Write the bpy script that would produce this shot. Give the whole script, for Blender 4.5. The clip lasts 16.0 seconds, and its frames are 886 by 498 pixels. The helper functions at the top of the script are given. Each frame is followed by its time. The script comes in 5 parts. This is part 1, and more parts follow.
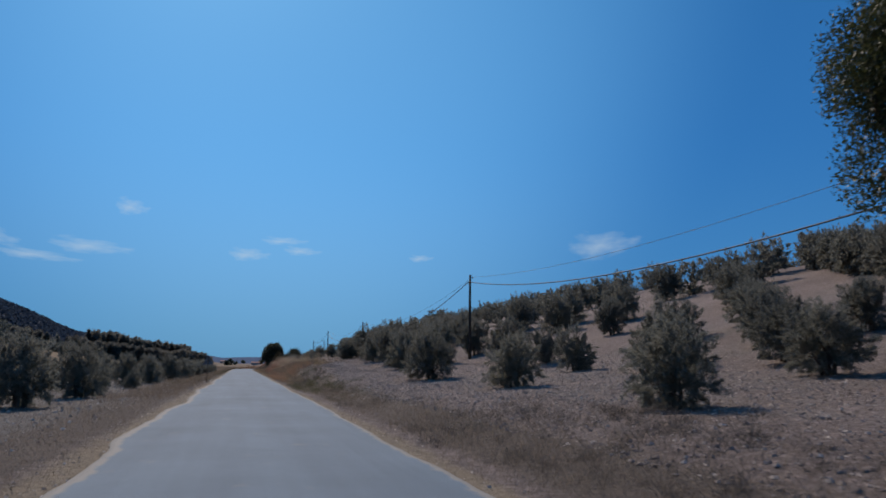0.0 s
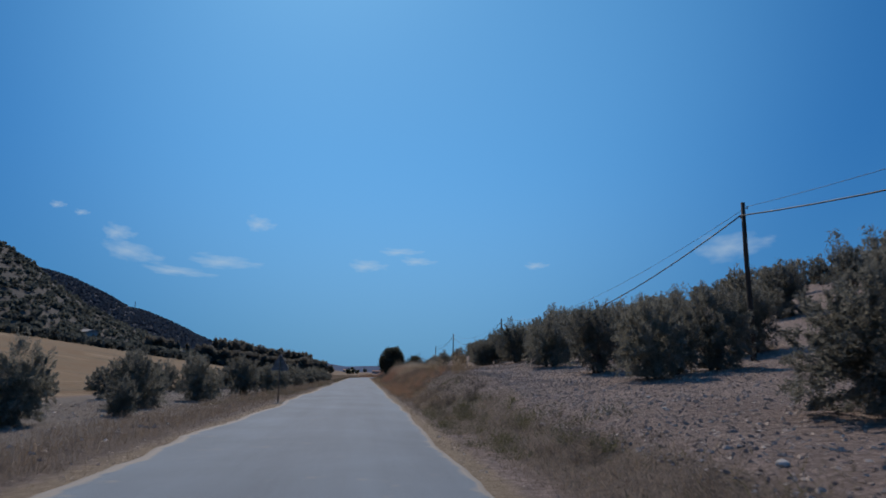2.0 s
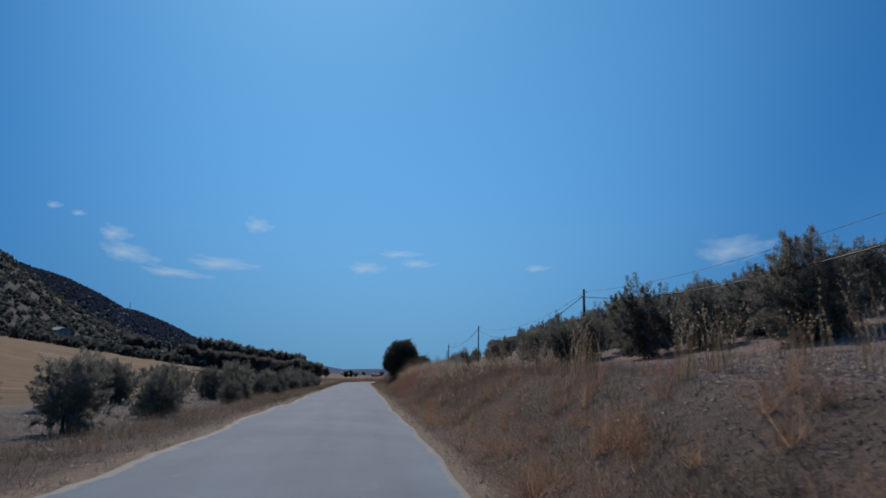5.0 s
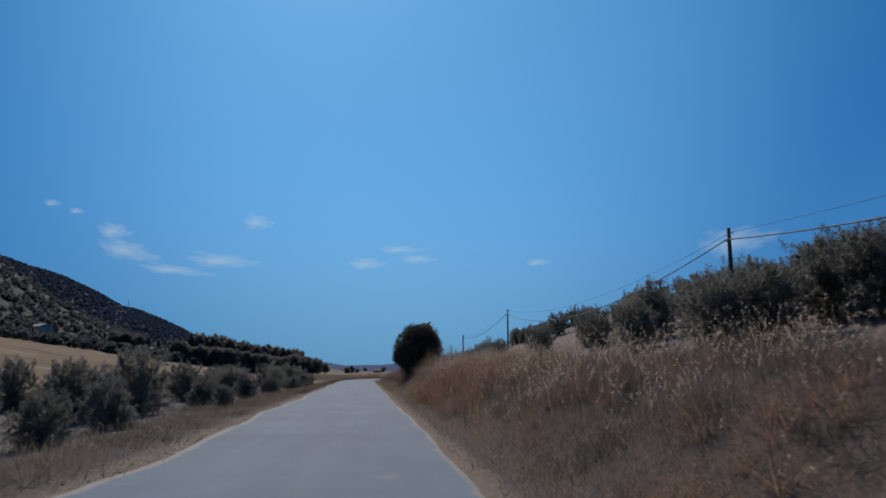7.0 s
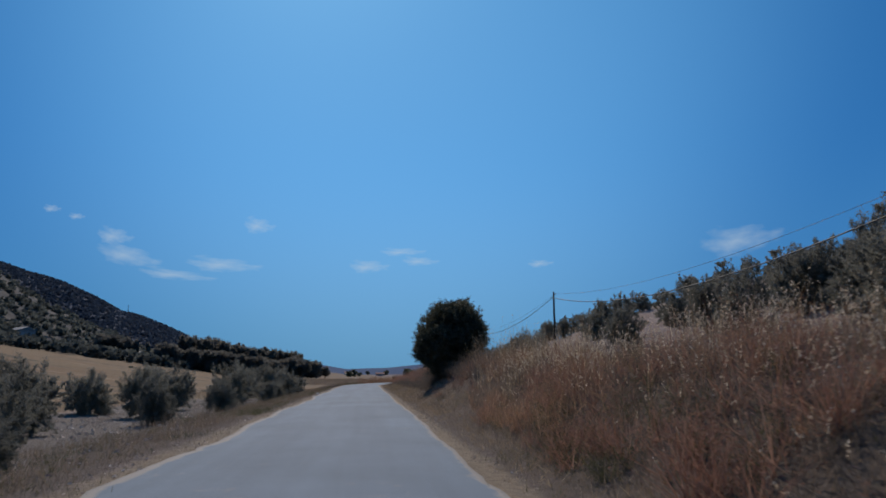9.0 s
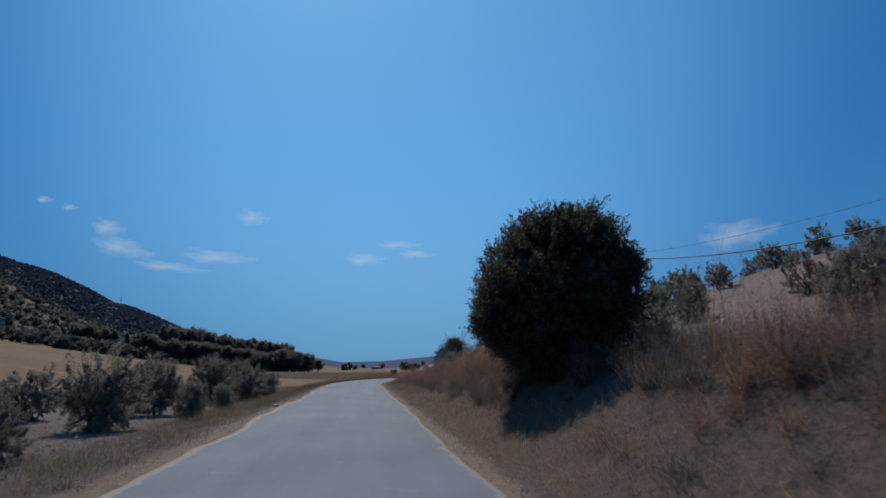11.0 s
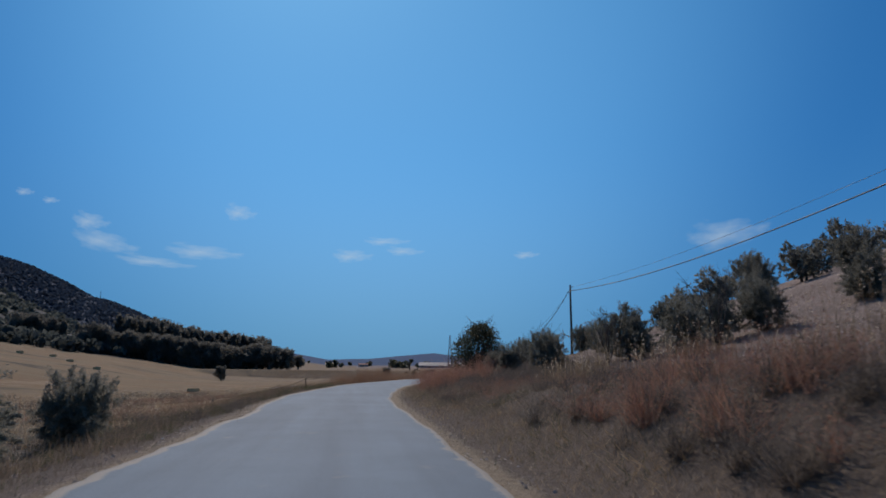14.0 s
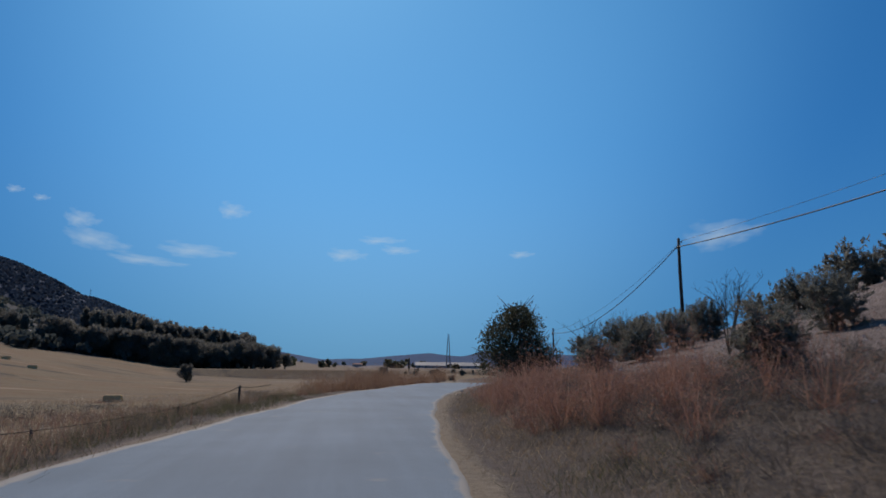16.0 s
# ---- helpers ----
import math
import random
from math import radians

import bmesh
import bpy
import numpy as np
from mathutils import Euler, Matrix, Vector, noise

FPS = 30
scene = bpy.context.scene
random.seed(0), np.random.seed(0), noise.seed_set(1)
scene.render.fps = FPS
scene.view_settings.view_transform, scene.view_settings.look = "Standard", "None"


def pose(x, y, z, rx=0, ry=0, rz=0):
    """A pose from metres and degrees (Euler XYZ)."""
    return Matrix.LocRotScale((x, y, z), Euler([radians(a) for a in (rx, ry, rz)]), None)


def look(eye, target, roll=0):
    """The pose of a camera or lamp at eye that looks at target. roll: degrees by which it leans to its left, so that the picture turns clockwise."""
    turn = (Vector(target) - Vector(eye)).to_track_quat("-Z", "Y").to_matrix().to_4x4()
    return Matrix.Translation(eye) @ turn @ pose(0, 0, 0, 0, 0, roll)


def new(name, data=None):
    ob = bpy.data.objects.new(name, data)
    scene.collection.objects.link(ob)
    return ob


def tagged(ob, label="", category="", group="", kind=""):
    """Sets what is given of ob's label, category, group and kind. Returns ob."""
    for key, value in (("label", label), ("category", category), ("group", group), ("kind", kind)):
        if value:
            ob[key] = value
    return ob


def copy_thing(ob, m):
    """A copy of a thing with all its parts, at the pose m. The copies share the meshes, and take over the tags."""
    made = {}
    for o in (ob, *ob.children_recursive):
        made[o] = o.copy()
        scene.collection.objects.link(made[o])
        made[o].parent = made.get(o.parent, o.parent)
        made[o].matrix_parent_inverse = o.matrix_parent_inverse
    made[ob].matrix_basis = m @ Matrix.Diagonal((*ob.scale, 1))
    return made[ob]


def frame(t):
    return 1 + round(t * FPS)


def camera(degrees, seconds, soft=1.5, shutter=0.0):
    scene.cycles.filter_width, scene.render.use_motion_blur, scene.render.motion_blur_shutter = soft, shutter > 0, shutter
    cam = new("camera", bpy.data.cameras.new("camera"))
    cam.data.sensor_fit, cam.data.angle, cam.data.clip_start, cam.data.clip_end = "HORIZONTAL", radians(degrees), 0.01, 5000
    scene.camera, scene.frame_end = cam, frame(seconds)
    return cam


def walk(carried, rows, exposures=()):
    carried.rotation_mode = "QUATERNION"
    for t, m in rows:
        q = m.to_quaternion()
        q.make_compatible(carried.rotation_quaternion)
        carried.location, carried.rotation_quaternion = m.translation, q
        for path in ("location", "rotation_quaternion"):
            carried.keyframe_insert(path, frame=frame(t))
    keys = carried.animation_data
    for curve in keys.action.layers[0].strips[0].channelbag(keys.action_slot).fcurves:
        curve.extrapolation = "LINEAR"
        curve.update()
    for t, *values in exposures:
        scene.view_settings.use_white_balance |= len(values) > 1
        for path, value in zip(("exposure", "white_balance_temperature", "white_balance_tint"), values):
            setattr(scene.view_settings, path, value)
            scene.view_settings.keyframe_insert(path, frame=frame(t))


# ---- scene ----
cam = camera(68.0, 16.0, soft=1.7, shutter=0.12)
PATH = [
    (0.0, pose(-1.189, -1.658, 1.344, 100.15, -0.72, -16.88)),
    (0.5, pose(-0.413, 4.047, 1.328, 100.70, -1.07, -13.06)),
    (1.0, pose(-0.100, 9.756, 1.290, 100.71, -0.80, -9.74)),
    (1.5, pose(-0.009, 15.486, 1.257, 100.70, -0.32, -7.26)),
    (2.0, pose(0.073, 21.158, 1.231, 100.77, -0.85, -6.80)),
    (2.5, pose(0.234, 26.751, 1.216, 101.06, -1.22, -7.26)),
    (3.0, pose(0.238, 32.280, 1.213, 101.17, -1.74, -7.66)),
    (3.5, pose(0.194, 37.676, 1.227, 101.15, -1.44, -7.80)),
    (4.0, pose(0.293, 42.831, 1.271, 101.25, -1.20, -7.39)),
    (4.5, pose(0.263, 47.831, 1.289, 101.20, -1.24, -7.22)),
    (5.0, pose(0.195, 52.798, 1.272, 101.05, -1.01, -6.90)),
    (5.5, pose(0.131, 57.797, 1.279, 100.90, -0.86, -6.75)),
    (6.0, pose(0.080, 62.817, 1.297, 100.77, -0.74, -6.73)),
    (6.5, pose(0.049, 67.841, 1.318, 100.68, -0.61, -6.76)),
    (7.0, pose(0.047, 72.856, 1.337, 100.64, -0.44, -6.79)),
    (7.5, pose(0.081, 77.846, 1.342, 100.66, -0.18, -6.78)),
    (8.0, pose(0.160, 82.796, 1.314, 100.76, 0.20, -6.65)),
    (8.5, pose(-0.015, 87.591, 1.268, 100.92, 0.10, -6.56)),
    (9.0, pose(-0.098, 92.402, 1.267, 100.87, 0.08, -6.58)),
    (9.5, pose(-0.122, 97.296, 1.291, 100.71, 0.10, -6.66)),
    (10.0, pose(-0.120, 102.338, 1.330, 100.51, 0.11, -6.78)),
    (10.5, pose(-0.127, 107.594, 1.376, 100.36, 0.07, -6.89)),
    (11.0, pose(-0.175, 113.127, 1.414, 100.32, -0.08, -6.96)),
    (11.5, pose(-0.299, 118.999, 1.409, 100.48, -0.37, -6.96)),
    (12.0, pose(-0.277, 124.811, 1.389, 100.41, -0.36, -7.03)),
    (12.5, pose(-0.199, 130.488, 1.367, 100.39, -0.40, -7.09)),
    (13.0, pose(-0.176, 136.119, 1.353, 100.24, -0.27, -7.34)),
    (13.5, pose(-0.214, 141.844, 1.333, 100.14, -0.12, -7.79)),
    (14.0, pose(-0.272, 147.611, 1.315, 100.17, -0.40, -8.11)),
    (14.5, pose(-0.248, 153.348, 1.295, 100.19, -0.59, -8.38)),
    (15.0, pose(-0.141, 159.011, 1.271, 100.17, -0.28, -8.58)),
    (15.5, pose(0.046, 164.590, 1.235, 100.26, -0.29, -8.61)),
    (16.0, pose(0.335, 170.087, 1.174, 100.18, -0.53, -8.60)),
]
EXPOSURE = 0.0
walk(cam, PATH, exposures=[(0.0, EXPOSURE + 0.08, 7050, 13), (1.2, EXPOSURE, 7050, 13), (16.0, EXPOSURE, 7050, 13)])

# ---------------------------------------------------------------- light
SUN_AZ, SUN_EL = radians(-6), radians(43)     # azimuth from +y towards +x
world = bpy.data.worlds.new("world")
scene.world = world
world.use_nodes = True
wn, wl = world.node_tree.nodes, world.node_tree.links
sky = wn.new("ShaderNodeTexSky")
sky.sky_type = "NISHITA"
sky.sun_disc = False
sky.sun_elevation, sky.sun_rotation = SUN_EL, SUN_AZ
sky.altitude, sky.air_density, sky.dust_density, sky.ozone_density = 1300, 1.0, 1.1, 5.0
tone = wn.new("ShaderNodeMix")
tone.data_type, tone.blend_type = "RGBA", "MULTIPLY"
tone.inputs[0].default_value = 1.0
tone.inputs[7].default_value = (0.39, 0.77, 0.97, 1)      # a deep, clean summer blue
wl.new(sky.outputs[0], tone.inputs[6])
even = wn.new("ShaderNodeMix")                              # thin summer haze evens the sky out
even.data_type = "RGBA"
even.inputs[0].default_value = 0.58
even.inputs[7].default_value = (0.45, 2.28, 4.95, 1)
wl.new(tone.outputs[2], even.inputs[6])
# sun glow and the lens's darker edges, both put into the sky colour
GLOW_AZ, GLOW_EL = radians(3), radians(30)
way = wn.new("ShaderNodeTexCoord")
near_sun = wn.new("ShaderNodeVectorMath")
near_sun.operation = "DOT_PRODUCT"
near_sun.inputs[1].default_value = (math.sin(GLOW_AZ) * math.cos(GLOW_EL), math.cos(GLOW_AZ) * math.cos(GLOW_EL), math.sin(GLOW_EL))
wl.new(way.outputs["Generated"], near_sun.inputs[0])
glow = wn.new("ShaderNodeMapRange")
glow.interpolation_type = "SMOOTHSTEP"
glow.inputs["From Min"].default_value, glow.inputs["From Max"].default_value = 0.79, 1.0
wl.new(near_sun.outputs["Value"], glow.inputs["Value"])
# duller, greyer air towards the horizon
height = wn.new("ShaderNodeSeparateXYZ")
wl.new(way.outputs["Generated"], height.inputs[0])
low = wn.new("ShaderNodeMapRange")
low.interpolation_type = "SMOOTHSTEP"
low.inputs["From Min"].default_value, low.inputs["From Max"].default_value = 0.0, 0.34
low.inputs["To Min"].default_value, low.inputs["To Max"].default_value = 0.75, 0.0
wl.new(height.outputs["Z"], low.inputs["Value"])
haze = wn.new("ShaderNodeMix")
haze.data_type = "RGBA"
haze.inputs[7].default_value = (1.30, 2.95, 5.0, 1)
wl.new(low.outputs["Result"], haze.inputs[0])
wl.new(even.outputs[2], haze.inputs[6])
veil = wn.new("ShaderNodeMix")            # deeper blue away from the glow axis, paler near it
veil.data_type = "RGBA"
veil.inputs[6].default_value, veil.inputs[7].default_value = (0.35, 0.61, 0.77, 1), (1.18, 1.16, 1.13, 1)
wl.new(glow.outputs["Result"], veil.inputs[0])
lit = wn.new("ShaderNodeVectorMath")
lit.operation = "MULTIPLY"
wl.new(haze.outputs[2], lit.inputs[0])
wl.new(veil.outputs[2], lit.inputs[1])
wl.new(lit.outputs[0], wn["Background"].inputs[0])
wn["Background"].inputs[1].default_value = 0.118
sun = new("sun", bpy.data.lights.new("sun", "SUN"))
sun.data.energy, sun.data.angle, sun.data.color = 3.2, radians(0.5), (1.0, 0.92, 0.85)
sun.matrix_world = look((0, 0, 0), (-math.sin(SUN_AZ) * math.cos(SUN_EL), -math.cos(SUN_AZ) * math.cos(SUN_EL), -math.sin(SUN_EL)))
sun.location = (-40, 120, 90)


# ---------------------------------------------------------------- materials
def nodes_of(name):
    m = bpy.data.materials.new(name)
    m.use_nodes = True
    return m, m.node_tree.nodes, m.node_tree.links, m.node_tree.nodes["Principled BSDF"]


def noise_node(n, l, scale, detail=4, rough=0.6, coords="Object", stretch=None):
    tc = n.new("ShaderNodeTexCoord")
    src = tc.outputs[coords]
    if stretch:
        mp = n.new("ShaderNodeMapping")
        mp.inputs["Scale"].default_value = stretch
        l.new(src, mp.inputs[0])
        src = mp.outputs[0]
    t = n.new("ShaderNodeTexNoise")
    t.inputs["Scale"].default_value, t.inputs["Detail"].default_value, t.inputs["Roughness"].default_value = scale, detail, rough
    l.new(src, t.inputs["Vector"])
    return t.outputs["Fac"]


def ramp(n, l, fac, stops):
    r = n.new("ShaderNodeValToRGB")
    while len(r.color_ramp.elements) < len(stops):
        r.color_ramp.elements.new(0.5)
    for e, (p, c) in zip(r.color_ramp.elements, stops):
        e.position, e.color = p, (*c, 1)
    l.new(fac, r.inputs[0])
    return r.outputs[0]


def mix(n, l, fac, a, b, how="MIX"):
    m = n.new("ShaderNodeMix")
    m.data_type, m.blend_type = "RGBA", how
    for s, v in ((0, fac), (6, a), (7, b)):
        if isinstance(v, (int, float)):
            m.inputs[s].default_value = v
        elif isinstance(v, tuple):
            m.inputs[s].default_value = (*v, 1)
        else:
            l.new(v, m.inputs[s])
    return m.outputs[2]


def bump(n, l, fac, strength, dist, bsdf, normal=None):
    b = n.new("ShaderNodeBump")
    b.inputs["Strength"].default_value, b.inputs["Distance"].default_value = strength, dist
    l.new(fac, b.inputs["Height"])
    if normal:
        l.new(normal, b.inputs["Normal"])
    l.new(b.outputs[0], bsdf.inputs["Normal"])
    return b.outputs[0]


def plain(name, stops, scale, rough=0.9, metal=0.0, relief=0.3, stretch=None, fine=None, spec=0.3):
    """A material with colour in patches at one scale, grain at another, and relief."""
    m, n, l, b = nodes_of(name)
    f = noise_node(n, l, scale, stretch=stretch)
    c = ramp(n, l, f, stops)
    g = noise_node(n, l, fine or scale * 9, 3, stretch=stretch)
    gc = ramp(n, l, g, [(0.25, (0.72, 0.72, 0.72)), (0.75, (1.2, 1.2, 1.2))])
    l.new(mix(n, l, 0.8, c, gc, "MULTIPLY"), b.inputs["Base Color"])
    b.inputs["Roughness"].default_value, b.inputs["Metallic"].default_value = rough, metal
    b.inputs["Specular IOR Level"].default_value = spec
    bump(n, l, g, relief, 0.02, b)
    return m


def leafy(name, stops, translucent=0.35, rough=0.6, spec=0.3):
    """Foliage: each leaf has its own tone, and some light comes through."""
    m, n, l, b = nodes_of(name)
    geo = n.new("ShaderNodeNewGeometry")
    c = ramp(n, l, geo.outputs["Random Per Island"], stops)
    oi = n.new("ShaderNodeObjectInfo")
    oc = ramp(n, l, oi.outputs["Random"], [(0.0, (0.8, 0.8, 0.8)), (1.0, (1.2, 1.17, 1.12))])
    c = mix(n, l, 1.0, c, oc, "MULTIPLY")
    l.new(c, b.inputs["Base Color"])
    b.inputs["Roughness"].default_value = rough
    b.inputs["Specular IOR Level"].default_value = spec
    t = n.new("ShaderNodeBsdfTranslucent")
    l.new(c, t.inputs[0])
    s = n.new("ShaderNodeMixShader")
    s.inputs[0].default_value = translucent
    l.new(b.outputs[0], s.inputs[1])
    l.new(t.outputs[0], s.inputs[2])
    l.new(s.outputs[0], n["Material Output"].inputs[0])
    return m


M_OLIVE = leafy("olive_leaf", [(0.0, (0.125, 0.130, 0.112)), (0.6, (0.185, 0.188, 0.163)), (1.0, (0.26, 0.258, 0.228))], 0.5, 0.6, 0.12)
M_DARKLEAF = leafy("dark_leaf", [(0.0, (0.044, 0.048, 0.030)), (0.6, (0.072, 0.076, 0.048)), (1.0, (0.13, 0.13, 0.08))], 0.4, 0.55)
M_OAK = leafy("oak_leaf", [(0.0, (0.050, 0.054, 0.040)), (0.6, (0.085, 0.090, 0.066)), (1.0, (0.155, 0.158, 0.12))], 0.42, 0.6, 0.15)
M_BELT = leafy("belt_leaf", [(0.0, (0.11, 0.11, 0.10)), (0.6, (0.155, 0.152, 0.138)), (1.0, (0.20, 0.193, 0.17))], 0.62, 0.85)
M_TALLLEAF = leafy("grey_green_leaf", [(0.0, (0.035, 0.048, 0.020)), (0.6, (0.07, 0.085, 0.034)), (1.0, (0.14, 0.14, 0.062))], 0.3, 0.5)
M_SCRUB = leafy("scrub_leaf", [(0.0, (0.056, 0.068, 0.066)), (0.6, (0.088, 0.100, 0.094)), (1.0, (0.135, 0.145, 0.13))], 0.5, 0.8, 0.1)
# distant forest, with the blue of haze put into its leaf colour
M_HAZE_FOREST = leafy("haze_blue_forest", [(0.0, (0.034, 0.052, 0.082)), (1.0, (0.046, 0.066, 0.100))], 0.55, 0.8)
M_ORANGE = leafy("orange_weed", [(0.0, (0.20, 0.110, 0.072)), (0.6, (0.32, 0.185, 0.118)), (1.0, (0.50, 0.355, 0.24))], 0.45, 0.8)
M_BARK = plain("bark", [(0.3, (0.07, 0.055, 0.042)), (0.7, (0.16, 0.135, 0.11))], 6, 0.95, 0, 0.9, (1, 1, 0.25))
M_STRAW = leafy("dry_grass", [(0.0, (0.18, 0.12, 0.07)), (0.5, (0.32, 0.225, 0.13)), (0.85, (0.44, 0.33, 0.20)), (1.0, (0.58, 0.48, 0.33))], 0.3, 0.8)
M_FIELD = leafy("field_straw", [(0.0, (0.19, 0.148, 0.10)), (0.5, (0.33, 0.265, 0.185)), (0.85, (0.46, 0.385, 0.285)), (1.0, (0.58, 0.51, 0.40))], 0.4, 0.8)
M_DRY = leafy("withered_grass", [(0.0, (0.105, 0.080, 0.062)), (0.6, (0.168, 0.131, 0.102)), (0.92, (0.24, 0.19, 0.148)), (1.0, (0.38, 0.31, 0.24))], 0.5, 0.85)
M_RUST = leafy("rust_weed", [(0.0, (0.165, 0.080, 0.060)), (0.5, (0.26, 0.135, 0.10)), (1.0, (0.37, 0.24, 0.185))], 0.45, 0.8)
# dark withered weed tone that also carries undergrowth shade in its colour
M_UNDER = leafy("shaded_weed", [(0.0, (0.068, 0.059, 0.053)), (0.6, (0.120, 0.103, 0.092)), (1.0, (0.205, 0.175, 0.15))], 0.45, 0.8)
M_SEED = leafy("seed_head", [(0.0, (0.42, 0.34, 0.24)), (0.6, (0.60, 0.51, 0.39)), (1.0, (0.76, 0.68, 0.55))], 0.4, 0.8)
M_WEED = leafy("green_weed", [(0.0, (0.045, 0.05, 0.024)), (0.6, (0.085, 0.09, 0.045)), (1.0, (0.15, 0.14, 0.075))], 0.5, 0.75)
M_BROWNWEED = leafy("brown_weed", [(0.0, (0.105, 0.088, 0.073)), (0.6, (0.185, 0.153, 0.127)), (1.0, (0.295, 0.245, 0.204))], 0.5, 0.8)
M_POLE = plain("pole_wood", [(0.3, (0.035, 0.028, 0.022)), (0.7, (0.075, 0.06, 0.048))], 5, 0.9, 0, 0.6, (1, 1, 0.1))
M_CABLE = plain("cable", [(0.3, (0.015, 0.015, 0.016)), (0.7, (0.03, 0.03, 0.03))], 3, 0.6, 0, 0.1)
M_STEEL = plain("dull_steel", [(0.3, (0.22, 0.22, 0.22)), (0.7, (0.34, 0.33, 0.32))], 4, 0.55, 0.7, 0.2)
M_STONE = leafy("field_stone", [(0.0, (0.21, 0.165, 0.135)), (0.5, (0.33, 0.265, 0.22)), (1.0, (0.55, 0.47, 0.40))], 0.0, 0.95, 0.2)
M_WALL = plain("weathered_render", [(0.3, (0.22, 0.22, 0.225)), (0.7, (0.34, 0.34, 0.34))], 0.6, 0.9, 0, 0.2)
M_ROOF = plain("grey_sheet_roof", [(0.3, (0.16, 0.16, 0.16)), (0.7, (0.24, 0.235, 0.23))], 0.5, 0.7, 0, 0.2)
M_TILE = plain("clay_roof", [(0.3, (0.25, 0.11, 0.07)), (0.7, (0.36, 0.18, 0.12))], 0.8, 0.9, 0, 0.3)
M_GLASS = plain("dark_window", [(0.3, (0.02, 0.022, 0.026)), (0.7, (0.035, 0.038, 0.042))], 1.0, 0.15, 0, 0.02, spec=0.6)
M_BALE = plain("straw_bale", [(0.3, (0.48, 0.32, 0.15)), (0.7, (0.66, 0.47, 0.25))], 5, 0.95, 0, 0.9, (0.3, 3, 3))


def road_material():
    m, n, l, b = nodes_of("worn_asphalt")
    big = noise_node(n, l, 0.35, 4, 0.55)
    lane = noise_node(n, l, 0.5, 4, 0.6, stretch=(2.2, 0.10, 1))
    c = ramp(n, l, big, [(0.3, (0.088, 0.125, 0.160)), (0.7, (0.119, 0.164, 0.205))])
    c2 = ramp(n, l, lane, [(0.35, (0.86, 0.86, 0.87)), (0.65, (1.10, 1.10, 1.09))])
    c = mix(n, l, 0.9, c, c2, "MULTIPLY")
    grit = noise_node(n, l, 90, 3, 0.7)
    gc = ramp(n, l, grit, [(0.25, (0.65, 0.65, 0.65)), (0.75, (1.3, 1.3, 1.28))])
    c = mix(n, l, 0.7, c, gc, "MULTIPLY")
    # pale dust that creeps in from the verges
    at = n.new("ShaderNodeAttribute")
    at.attribute_name = "dust"
    dn = noise_node(n, l, 1.6, 5, 0.65)
    mm = n.new("ShaderNodeMath")
    mm.operation = "MULTIPLY_ADD"
    l.new(dn, mm.inputs[0])
    mm.inputs[1].default_value = 1.2
    l.new(at.outputs["Fac"], mm.inputs[2])
    df = ramp(n, l, mm.outputs[0], [(0.75, (0, 0, 0)), (1.6, (1, 1, 1))])
    c = mix(n, l, df, c, (0.235, 0.215, 0.185))
    l.new(c, b.inputs["Base Color"])
    b.inputs["Roughness"].default_value = 0.85
    b.inputs["Specular IOR Level"].default_value = 0.35
    bump(n, l, grit, 0.35, 0.01, b)
    return m


